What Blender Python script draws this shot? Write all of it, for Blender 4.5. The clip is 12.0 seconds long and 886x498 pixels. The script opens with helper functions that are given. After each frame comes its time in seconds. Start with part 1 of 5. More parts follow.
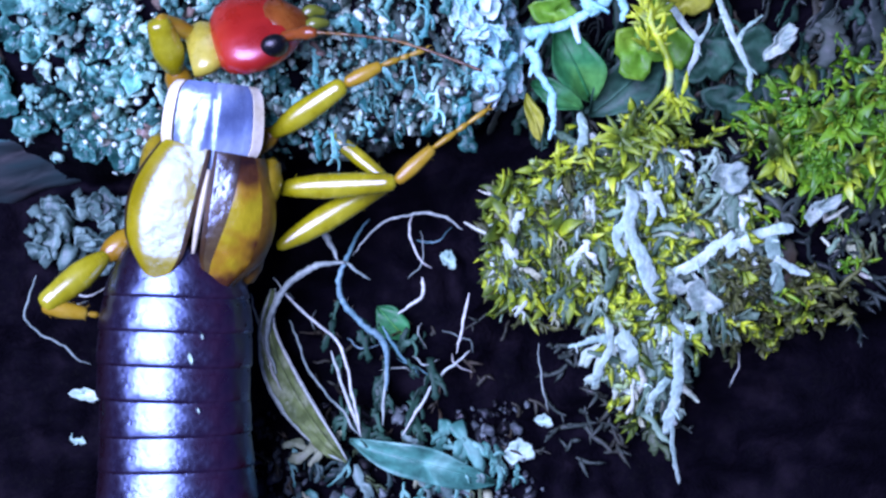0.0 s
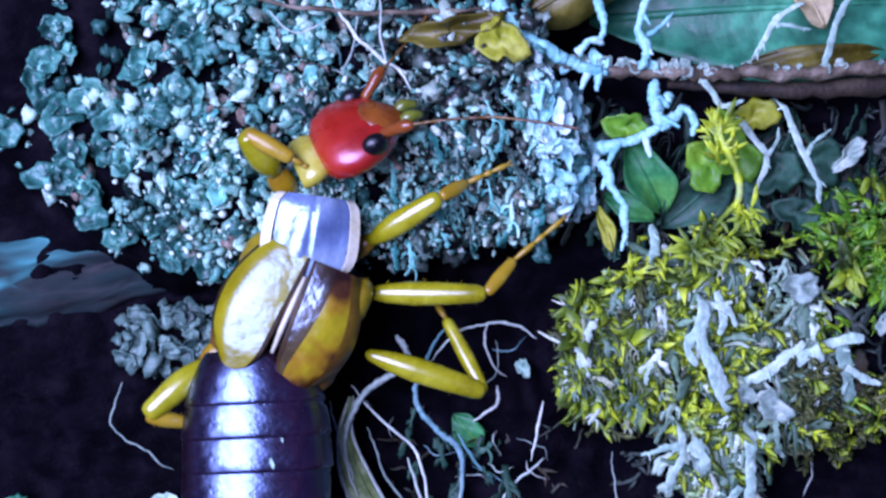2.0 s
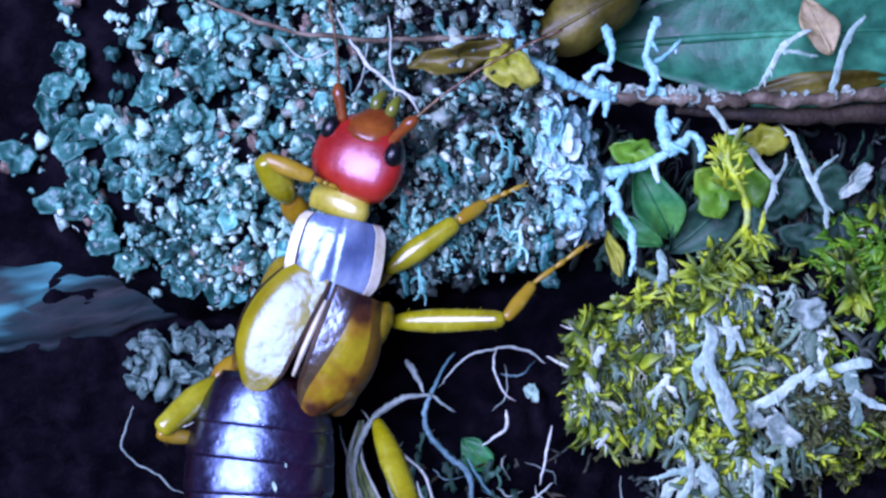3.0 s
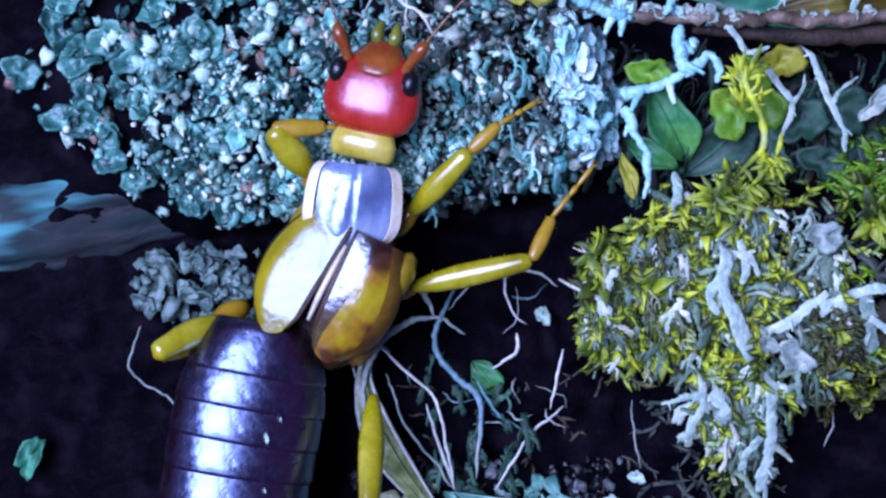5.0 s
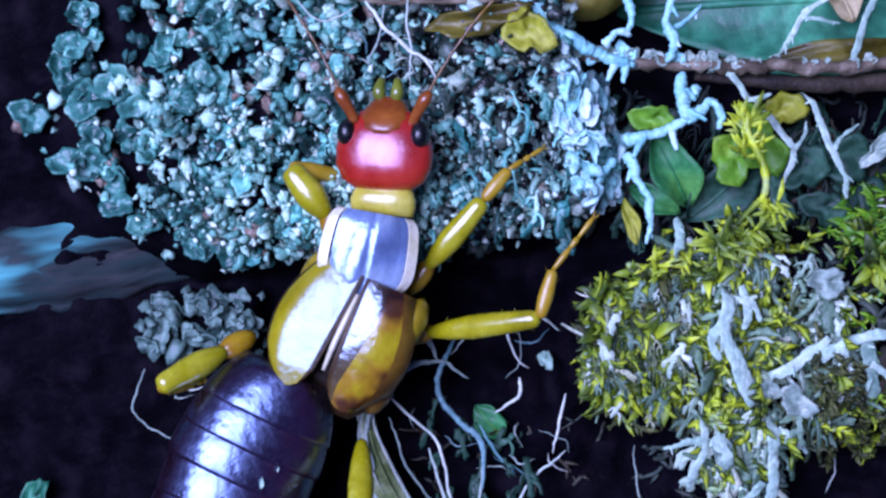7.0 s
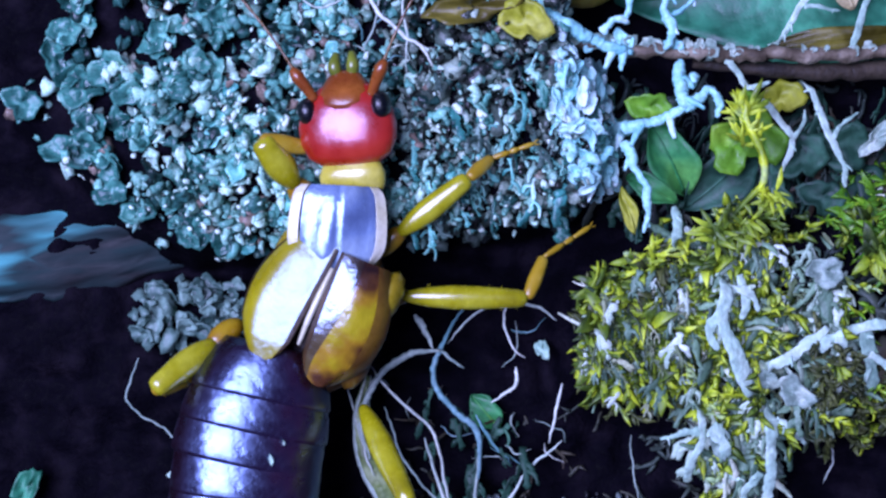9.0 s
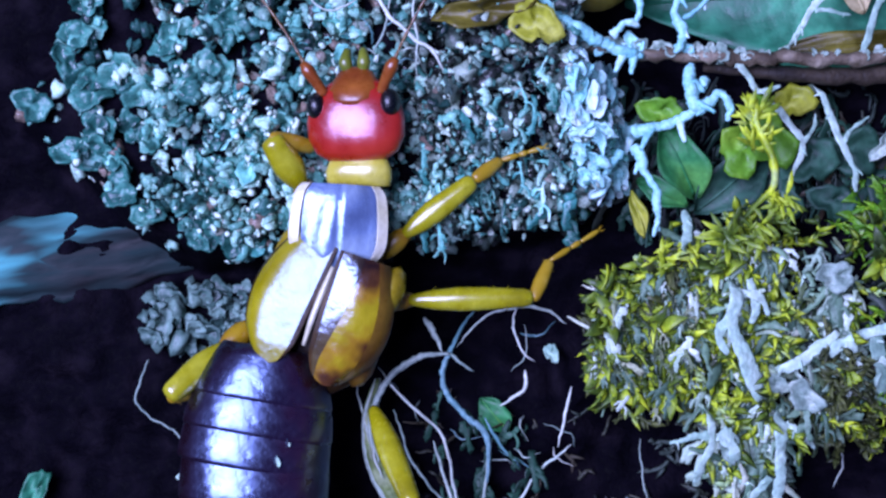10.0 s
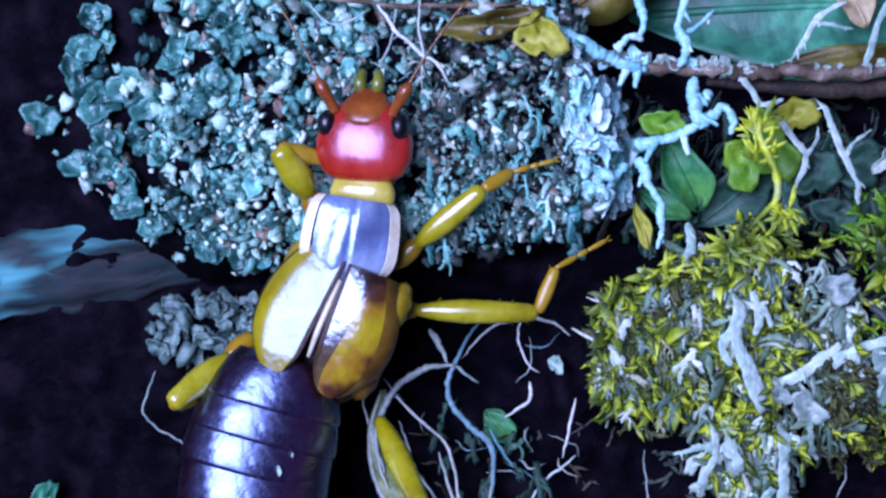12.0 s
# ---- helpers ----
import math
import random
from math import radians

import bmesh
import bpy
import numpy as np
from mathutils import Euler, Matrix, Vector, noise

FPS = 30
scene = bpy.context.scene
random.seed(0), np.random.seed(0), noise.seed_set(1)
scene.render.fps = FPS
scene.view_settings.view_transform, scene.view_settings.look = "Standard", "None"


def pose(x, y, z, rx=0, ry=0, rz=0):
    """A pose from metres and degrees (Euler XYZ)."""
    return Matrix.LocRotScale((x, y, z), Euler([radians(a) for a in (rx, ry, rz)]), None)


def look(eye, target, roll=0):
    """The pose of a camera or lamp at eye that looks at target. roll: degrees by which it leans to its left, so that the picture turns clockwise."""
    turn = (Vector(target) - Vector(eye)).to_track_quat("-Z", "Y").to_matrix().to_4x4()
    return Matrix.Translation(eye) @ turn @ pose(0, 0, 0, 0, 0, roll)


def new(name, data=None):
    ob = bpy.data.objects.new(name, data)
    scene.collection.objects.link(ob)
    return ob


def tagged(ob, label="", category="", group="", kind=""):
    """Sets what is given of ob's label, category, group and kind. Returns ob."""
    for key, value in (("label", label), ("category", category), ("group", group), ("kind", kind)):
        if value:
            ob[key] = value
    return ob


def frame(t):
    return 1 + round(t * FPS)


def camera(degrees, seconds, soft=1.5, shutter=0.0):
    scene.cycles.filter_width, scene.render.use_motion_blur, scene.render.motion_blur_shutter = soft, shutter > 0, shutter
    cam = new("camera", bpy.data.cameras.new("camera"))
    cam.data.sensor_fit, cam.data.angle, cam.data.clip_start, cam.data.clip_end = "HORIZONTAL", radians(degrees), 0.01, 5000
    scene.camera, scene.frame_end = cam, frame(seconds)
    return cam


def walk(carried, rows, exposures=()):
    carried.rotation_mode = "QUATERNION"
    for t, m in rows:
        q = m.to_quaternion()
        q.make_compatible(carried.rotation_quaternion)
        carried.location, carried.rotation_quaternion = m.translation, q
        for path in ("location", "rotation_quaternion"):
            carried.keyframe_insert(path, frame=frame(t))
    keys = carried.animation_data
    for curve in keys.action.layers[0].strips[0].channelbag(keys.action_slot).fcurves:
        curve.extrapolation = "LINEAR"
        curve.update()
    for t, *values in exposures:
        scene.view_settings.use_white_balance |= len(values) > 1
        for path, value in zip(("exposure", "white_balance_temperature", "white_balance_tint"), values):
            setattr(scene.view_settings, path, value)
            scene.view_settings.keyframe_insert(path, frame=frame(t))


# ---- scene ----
cam = camera(30, 12.0, soft=2.5, shutter=0.5)
walk(cam, [
    (0, pose(0, 0, 0.035819, -3.641, -3.871, -0.993)),
    (0.5, pose(0, 0, 0.036114, -2.640, -3.972, -0.905)),
    (1, pose(0, 0, 0.036348, -1.244, -3.066, -0.635)),
    (1.5, pose(0, 0, 0.036653, -0.465, -2.403, -0.723)),
    (2, pose(0, 0, 0.036680, 0.201, -1.202, -0.993)),
    (2.5, pose(0, 0, 0.036899, 1.151, -1.082, -0.866)),
    (2.7, pose(0, 0, 0.036931, 1.211, -0.828, -0.950)),
    (4.3, pose(0, 0, 0.036560, -0.990, -1.322, -0.804)),
    (4.5, pose(0, 0, 0.036503, -1.227, -1.101, -0.718)),
    (5, pose(0, 0, 0.036385, -1.673, -0.502, -0.533)),
    (5.5, pose(0, 0, 0.036543, -0.896, -0.506, -0.475)),
    (6, pose(0, 0, 0.036582, -0.895, -1.396, -0.547)),
    (6.5, pose(0, 0, 0.036669, -0.311, -1.286, -0.592)),
    (7, pose(0, 0, 0.036585, -0.138, -0.377, -0.275)),
    (9, pose(0, 0, 0.036322, -0.531, -0.518, -0.194)),
    (9.5, pose(0, 0, 0.036251, -0.475, -0.197, -0.088)),
    (10, pose(0, 0, 0.036312, -0.426, -0.184, -0.012)),
    (10.5, pose(0, 0, 0.036565, -0.220, -0.619, -0.094)),
    (11, pose(0, 0, 0.036455, 0.036, 0.111, -0.023)),
    (11.5, pose(0, 0, 0.036354, -0.348, -0.014, -0.067)),
    (12, pose(0, 0, 0.036574, 0.000, 0.000, 0.000)),
], exposures=[(0, 0.76), (1, 0.76), (2, 0.58), (2.5, 0.50), (4.3, 0.48), (12, 0.48)])

# ---- light: dark surroundings, one broad cool panel lamp held up beside the lens ----
MM = 0.001
world = bpy.data.worlds.new("dark_surroundings")
scene.world = world
world.use_nodes = True
world.node_tree.nodes["Background"].inputs["Color"].default_value = (0.09, 0.11, 0.50, 1)
world.node_tree.nodes["Background"].inputs["Strength"].default_value = 0.17
lamp = bpy.data.lights.new("panel_lamp", "AREA")
lamp.shape, lamp.size, lamp.size_y = "RECTANGLE", 0.056, 0.074
lamp.energy, lamp.color = 0.228, (0.465, 0.484, 1.0)
lamp_ob = new("panel_lamp", lamp)
lamp_ob.matrix_world = look((-0.042, 0.013, 0.092), (0.002, -0.001, 0))


# ---- materials ----
def material(name, colours, scale=1.5, rough=0.5, bump=0.3, fine=12.0, island=0.0, piece=0.0, coat=0.0, spec=0.5, through_light=0.0, contrast=1.0, sheen=None, ior=2.3, mottle=0.6):
    """A surface with broad colour patches, fine grain and relief; scale and fine are per millimetre."""
    m = bpy.data.materials.new(name)
    m.use_nodes = True
    tree = m.node_tree
    nodes, link = tree.nodes, tree.links.new
    shader = nodes["Principled BSDF"]
    co = nodes.new("ShaderNodeTexCoord").outputs["Object"]
    broad, grain = nodes.new("ShaderNodeTexNoise"), nodes.new("ShaderNodeTexNoise")
    for node, s, d in ((broad, scale, 3), (grain, fine, 4)):
        node.inputs["Scale"].default_value, node.inputs["Detail"].default_value = s * 1000, d
        link(co, node.inputs["Vector"])
    value = broad.outputs["Fac"]
    for amount, source in ((island, "island"), (piece, "piece")):
        if amount:
            info = nodes.new("ShaderNodeNewGeometry").outputs["Random Per Island"] if source == "island" else nodes.new("ShaderNodeObjectInfo").outputs["Random"]
            mix = nodes.new("ShaderNodeMix")
            mix.inputs["Factor"].default_value = amount
            link(value, mix.inputs["A"]), link(info, mix.inputs["B"])
            value = mix.outputs["Result"]
    ramp = nodes.new("ShaderNodeValToRGB")
    lo, hi = 0.5 - 0.28 / contrast, 0.5 + 0.28 / contrast
    if island or piece:
        lo, hi = (0.22, 0.78) if contrast == 1.0 else (0.34, 0.68)
    while len(ramp.color_ramp.elements) < len(colours):
        ramp.color_ramp.elements.new(0.5)
    for i, c in enumerate(colours):
        e = ramp.color_ramp.elements[i]
        e.position, e.color = lo + (hi - lo) * i / max(1, len(colours) - 1), (*c, 1)
    link(value, ramp.inputs["Fac"])
    dark = nodes.new("ShaderNodeMix")
    dark.data_type, dark.blend_type = "RGBA", "MULTIPLY"
    dark.inputs["Factor"].default_value = mottle
    tone = nodes.new("ShaderNodeMapRange")
    for k, v in (("From Min", 0.3), ("From Max", 0.7), ("To Min", 0.55), ("To Max", 1.25)):
        tone.inputs[k].default_value = v
    link(grain.outputs["Fac"], tone.inputs["Value"])
    link(ramp.outputs["Color"], dark.inputs["A"]), link(tone.outputs["Result"], dark.inputs["B"])
    link(dark.outputs["Result"], shader.inputs["Base Color"])
    rmap = nodes.new("ShaderNodeMapRange")
    for k, v in (("From Min", 0.3), ("From Max", 0.7), ("To Min", rough * 0.75), ("To Max", min(1, rough * 1.25))):
        rmap.inputs[k].default_value = v
    link(grain.outputs["Fac"], rmap.inputs["Value"]), link(rmap.outputs["Result"], shader.inputs["Roughness"])
    shader.inputs["Specular IOR Level"].default_value = spec
    shader.inputs["Coat Weight"].default_value, shader.inputs["Coat Roughness"].default_value = coat, 0.2
    shader.inputs["Coat IOR"].default_value = 1.7
    if sheen:
        shader.inputs["IOR"].default_value, shader.inputs["Specular Tint"].default_value = ior, (*sheen, 1)
    if through_light:
        shader.inputs["Subsurface Weight"].default_value = through_light
        shader.inputs["Subsurface Radius"].default_value = (1, 0.7, 0.35)
        shader.inputs["Subsurface Scale"].default_value = 0.00025
    if bump:
        b = nodes.new("ShaderNodeBump")
        b.inputs["Strength"].default_value, b.inputs["Distance"].default_value = bump, 0.05 * MM
        link(grain.outputs["Fac"], b.inputs["Height"]), link(b.outputs["Normal"], shader.inputs["Normal"])
    return m


# Wet bark, coloured far darker than real to stand in for shade in hollows.
SOIL = material("shade_blackened_bark", [(0.0011, 0.0010, 0.0023), (0.0026, 0.0021, 0.0046), (0.009, 0.007, 0.011)], 1.2, 0.8, 0.8, 9, contrast=1.2, spec=0.04)
SOIL_CRUMB = material("bark_crumb", [(0.003, 0.004, 0.005), (0.014, 0.016, 0.018), (0.06, 0.08, 0.08), (0.20, 0.26, 0.24)], 0.6, 0.5, 0.6, 9, island=0.6)
CRUST = material("crust_lichen", [(0.008, 0.03, 0.025), (0.05, 0.185, 0.15), (0.19, 0.55, 0.43), (0.64, 0.96, 0.75), (0.16, 0.43, 0.33), (0.26, 0.20, 0.15)], 0.5, 0.3, 0.5, 14, island=0.6)
CRUST_DARK = material("dark_crust", [(0.006, 0.008, 0.007), (0.024, 0.032, 0.026), (0.11, 0.17, 0.13), (0.52, 0.68, 0.52)], 0.6, 0.3, 0.5, 14, island=0.65)
# Two copies of the lobe colour: the first darkened as in shade, the second brighter.
LOBE_SHADE = material("lobed_lichen", [(0.007, 0.036, 0.030), (0.020, 0.105, 0.082), (0.075, 0.28, 0.215), (0.27, 0.56, 0.43)], 2.0, 0.28, 0.9, 7, piece=0.3)
LOBE_PALE = material("pale_lobed_lichen", [(0.012, 0.08, 0.066), (0.065, 0.32, 0.27), (0.26, 0.70, 0.57), (0.70, 0.95, 0.80)], 2.2, 0.28, 0.9, 7, piece=0.3)
GREY_LOBE = material("grey_lobe", [(0.018, 0.045, 0.036), (0.06, 0.125, 0.10), (0.22, 0.36, 0.29)], 2.4, 0.45, 0.8, 7, piece=0.4)
FROST = material("pale_blue_lichen", [(0.20, 0.58, 0.56), (0.46, 0.87, 0.82), (0.76, 0.98, 0.93)], 2.0, 0.45, 0.6, 10, piece=0.45)
PALE = material("pale_lichen", [(0.18, 0.35, 0.25), (0.46, 0.68, 0.52), (0.76, 0.95, 0.76)], 1.8, 0.55, 0.9, 7, piece=0.3)
FLAKE = material("grey_lichen_flake", [(0.10, 0.17, 0.13), (0.28, 0.40, 0.31), (0.58, 0.68, 0.52)], 2.4, 0.45, 0.8, 9, piece=0.2)
# Whitish grain colour that also stands in for wet glints.
GLINT_GRAIN = material("glint_grain", [(0.04, 0.14, 0.11), (0.18, 0.45, 0.35), (0.48, 0.77, 0.60), (0.80, 0.98, 0.80)], 1.5, 0.25, 0.6, 12, island=0.6)
PALE_TANGLE = material("pale_tangle", [(0.03, 0.08, 0.045), (0.28, 0.46, 0.28), (0.86, 0.90, 0.68)], 1.2, 0.5, 0.5, 10, island=0.55)
DROOP = material("hanging_pale_lichen", [(0.06, 0.13, 0.075), (0.18, 0.31, 0.20), (0.48, 0.66, 0.48), (0.80, 0.94, 0.78)], 1.6, 0.45, 0.7, 9, piece=0.55)
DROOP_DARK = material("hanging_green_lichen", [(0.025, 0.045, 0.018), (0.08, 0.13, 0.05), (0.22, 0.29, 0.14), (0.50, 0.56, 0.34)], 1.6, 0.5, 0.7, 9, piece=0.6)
YELLOW_MOSS = material("yellow_moss", [(0.018, 0.038, 0.006), (0.09, 0.16, 0.014), (0.30, 0.42, 0.02), (0.62, 0.74, 0.03), (0.40, 0.58, 0.26)], 0.9, 0.5, 0.3, 8, island=0.25, through_light=0.15, contrast=1.5)
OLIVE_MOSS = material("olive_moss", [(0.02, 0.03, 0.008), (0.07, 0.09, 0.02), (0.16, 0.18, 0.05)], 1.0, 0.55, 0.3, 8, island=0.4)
GREEN_MOSS = material("green_moss", [(0.02, 0.08, 0.006), (0.08, 0.24, 0.012), (0.20, 0.42, 0.015), (0.40, 0.44, 0.03)], 1.1, 0.5, 0.3, 8, island=0.25, through_light=0.15)
TEAL_LEAF = material("teal_leaf", [(0.005, 0.042, 0.022), (0.03, 0.22, 0.11), (0.13, 0.56, 0.29)], 0.7, 0.5, 0.8, 3, piece=0.1, mottle=0.8)
MINT_LEAF = material("mint_leaf", [(0.02, 0.10, 0.07), (0.09, 0.32, 0.23), (0.34, 0.66, 0.52)], 1.2, 0.5, 0.9, 4, mottle=0.8)
# Darker copy of the teal leaf colour, with shade put into it.
SHADED_TEAL = material("shaded_teal_thallus", [(0.004, 0.018, 0.010), (0.015, 0.065, 0.036), (0.05, 0.16, 0.09)], 1.0, 0.6, 0.8, 4, piece=0.3, mottle=0.8)
BRIGHT_LEAF = material("bright_green_leaf", [(0.04, 0.13, 0.010), (0.13, 0.33, 0.02), (0.32, 0.52, 0.04)], 0.8, 0.5, 0.5, 5, piece=0.2)
GREEN_LEAF = material("green_leaf", [(0.012, 0.11, 0.04), (0.045, 0.27, 0.08), (0.17, 0.46, 0.08)], 0.7, 0.55, 0.4, 6, piece=0.3)
LIME_LEAF = material("yellow_green_leaf", [(0.12, 0.15, 0.01), (0.32, 0.34, 0.02), (0.52, 0.52, 0.08)], 0.8, 0.5, 0.4, 6, piece=0.2)
BROWN_LEAF = material("brown_leaf", [(0.03, 0.022, 0.004), (0.10, 0.085, 0.008), (0.24, 0.21, 0.03)], 0.9, 0.45, 0.5, 5)
TAN = material("tan_bract", [(0.28, 0.22, 0.10), (0.46, 0.38, 0.18), (0.58, 0.50, 0.28)], 1.0, 0.6, 0.4, 8)
BLADE = material("dry_blade", [(0.05, 0.09, 0.025), (0.22, 0.30, 0.09), (0.60, 0.68, 0.40)], 1.6, 0.42, 0.6, 6, contrast=1.3)
TWIG = material("twig_bark", [(0.035, 0.024, 0.012), (0.13, 0.10, 0.06), (0.46, 0.40, 0.28)], 1.6, 0.7, 0.9, 9)
# Twig bark darkened to serve as the twig's shaded underside.
TWIG_SHADE = material("twig_bark_shade", [(0.010, 0.007, 0.004), (0.035, 0.024, 0.012), (0.08, 0.06, 0.035)], 1.2, 0.75, 0.9, 9)
# Litter colours kept very dark to stand in for shade.
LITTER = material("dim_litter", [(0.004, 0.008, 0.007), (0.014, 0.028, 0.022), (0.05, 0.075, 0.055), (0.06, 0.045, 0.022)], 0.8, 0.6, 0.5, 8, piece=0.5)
ROOT = material("root_fibre", [(0.24, 0.34, 0.28), (0.52, 0.64, 0.52), (0.82, 0.86, 0.72)], 1.0, 0.45, 0.4, 9, piece=0.5)
TEAL_ROOT = material("teal_fibre", [(0.06, 0.20, 0.20), (0.15, 0.34, 0.34), (0.34, 0.52, 0.52)], 1.0, 0.45, 0.4, 9, piece=0.4)
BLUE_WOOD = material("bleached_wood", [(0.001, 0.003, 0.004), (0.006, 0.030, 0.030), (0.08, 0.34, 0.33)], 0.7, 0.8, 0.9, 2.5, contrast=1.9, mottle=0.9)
HEAD = material("red_chitin", [(0.24, 0.008, 0.004), (0.40, 0.018, 0.006), (0.50, 0.045, 0.010)], 0.5, 0.30, 0.5, 1.8, coat=0.15, sheen=(0.95, 0.74, 1.0), ior=1.95, mottle=0.3)
FACE = material("orange_chitin", [(0.10, 0.018, 0.004), (0.22, 0.05, 0.008), (0.38, 0.12, 0.015)], 1.0, 0.3, 0.2, 6, coat=0.3, mottle=0.3)
NECK = material("neck_membrane", [(0.36, 0.30, 0.02), (0.54, 0.48, 0.06), (0.72, 0.68, 0.26)], 1.0, 0.3, 0.2, 6, coat=0.5, mottle=0.3)
PALP = material("olive_palp", [(0.06, 0.08, 0.008), (0.14, 0.17, 0.015), (0.26, 0.30, 0.03)], 1.0, 0.35, 0.1, 8, coat=0.4, mottle=0.15)
PLEURON = material("olive_chitin", [(0.10, 0.06, 0.004), (0.26, 0.19, 0.006), (0.40, 0.32, 0.012)], 0.9, 0.3, 0.15, 7, coat=0.5, mottle=0.15)
LEG_BASE = material("amber_joint", [(0.14, 0.06, 0.004), (0.32, 0.18, 0.006), (0.44, 0.30, 0.012)], 1.2, 0.3, 0.1, 8, coat=0.4, mottle=0.15)
EYE = material("compound_eye", [(0.002, 0.003, 0.004), (0.005, 0.007, 0.008)], 4, 0.3, 0.25, 30, coat=0.2)
CREAM = material("cream_cuticle", [(0.46, 0.42, 0.20), (0.66, 0.64, 0.44), (0.82, 0.82, 0.70)], 1.0, 0.3, 0.1, 8, coat=0.5, mottle=0.2)
SHIELD = material("pronotum_disc", [(0.05, 0.08, 0.17), (0.14, 0.21, 0.36), (0.38, 0.50, 0.58)], 0.9, 0.26, 1.0, 2.2, coat=0.3, sheen=(0.58, 0.84, 1.0), mottle=0.3)
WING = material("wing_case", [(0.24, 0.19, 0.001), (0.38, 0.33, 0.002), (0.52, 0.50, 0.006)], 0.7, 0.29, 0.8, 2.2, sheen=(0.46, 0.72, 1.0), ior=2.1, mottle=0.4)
# Darker copies of the wing colour: the right case's shade is put into them.
WING_SHADED = material("shaded_wing_case", [(0.020, 0.007, 0.001), (0.10, 0.035, 0.002), (0.36, 0.20, 0.003), (0.46, 0.37, 0.004)], 0.7, 0.24, 0.9, 2.2, contrast=2.2, sheen=(0.56, 0.68, 1.0), ior=2.2, mottle=0.5)
WING_TOP_SHADED = material("shaded_wing_case_top", [(0.012, 0.007, 0.005), (0.05, 0.03, 0.010), (0.14, 0.10, 0.02)], 0.9, 0.2, 0.9, 2.0, sheen=(0.60, 0.78, 1.0), ior=2.4, mottle=0.4)
WING_EDGE = material("wing_case_seam", [(0.010, 0.006, 0.004), (0.04, 0.022, 0.008), (0.12, 0.06, 0.012)], 0.8, 0.4, 0.3, 7, spec=0.2)
LEG = material("yellow_leg", [(0.18, 0.155, 0.003), (0.35, 0.325, 0.005), (0.52, 0.51, 0.04)], 0.9, 0.25, 0.1, 6, coat=0.6, mottle=0.3, contrast=1.3)
FOOT = material("amber_foot", [(0.24, 0.13, 0.008), (0.40, 0.26, 0.012), (0.52, 0.38, 0.05)], 1.5, 0.35, 0.1, 9, coat=0.2, mottle=0.15)
BELLY = material("dark_chitin", [(0.006, 0.001, 0.002), (0.014, 0.002, 0.003), (0.06, 0.005, 0.005)], 0.5, 0.30, 0.6, 3.0, sheen=(0.42, 0.60, 1.0), ior=3.2, mottle=0.5)
THORAX = material("thorax_chitin", [(0.03, 0.012, 0.004), (0.12, 0.055, 0.008), (0.26, 0.15, 0.012)], 1.0, 0.35, 0.2, 8, coat=0.3, mottle=0.15)


# ---- shapes: lists of corners (mm) and faces ----
def joined(shapes):
    verts, faces = [], []
    for v, f in shapes:
        n = len(verts)
        verts.extend(v)
        faces.extend([tuple(i + n for i in face) for face in f])
    return verts, faces


def moved(shape, m):
    return [tuple(m @ Vector(v)) for v in shape[0]], shape[1]


def part(name, shape, mat, parent=None, label="", smooth=True):
    """One mesh object out of a shape in millimetres."""
    mesh = bpy.data.meshes.new(name)
    mesh.from_pydata([(x * MM, y * MM, z * MM) for x, y, z in shape[0]], [], shape[1])
    if smooth:
        mesh.polygons.foreach_set("use_smooth", [True] * len(mesh.polygons))
    mesh.materials.append(mat)
    mesh.update()
    ob = new(name, mesh)
    ob.parent = parent
    if label:
        tagged(ob, label)
    return ob


def thing(name, x=0, y=0, z=0):
    ob = new(name)
    ob.empty_display_size = MM
    ob.location = (x * MM, y * MM, z * MM)
    return ob


def loft(rings, n=20, power=2.3):
    """Closed body through rings (y, half width, bottom, top, x offset) along y."""
    verts, faces = [], []
    for y, w, z0, z1, *off in rings:
        x0, mid, half = (off[0] if off else 0), (z0 + z1) / 2, (z1 - z0) / 2
        for k in range(n):
            a = 2 * math.pi * k / n
            c, s = math.cos(a), math.sin(a)
            verts.append((x0 + w * math.copysign(abs(c) ** (2 / power), c), y, mid + half * math.copysign(abs(s) ** (2 / power), s)))
    for r in range(len(rings) - 1):
        for k in range(n):
            a, b = r * n + k, r * n + (k + 1) % n
            faces.append((a, a + n, b + n, b))
    faces.append(tuple(range(n)))
    faces.append(tuple(reversed(range((len(rings) - 1) * n, len(rings) * n))))
    return verts, faces


def curve_points(points, steps):
    """A smooth line through the points."""
    p = [Vector(q) for q in points]
    p = [2 * p[0] - p[1], *p, 2 * p[-1] - p[-2]]
    out = []
    for i in range(1, len(p) - 2):
        for s in range(steps):
            t = s / steps
            out.append(0.5 * ((2 * p[i]) + (p[i + 1] - p[i - 1]) * t + (2 * p[i - 1] - 5 * p[i] + 4 * p[i + 1] - p[i + 2]) * t * t + (3 * p[i] - p[i - 1] - 3 * p[i + 1] + p[i + 2]) * t ** 3))
    return out + [p[-2]]


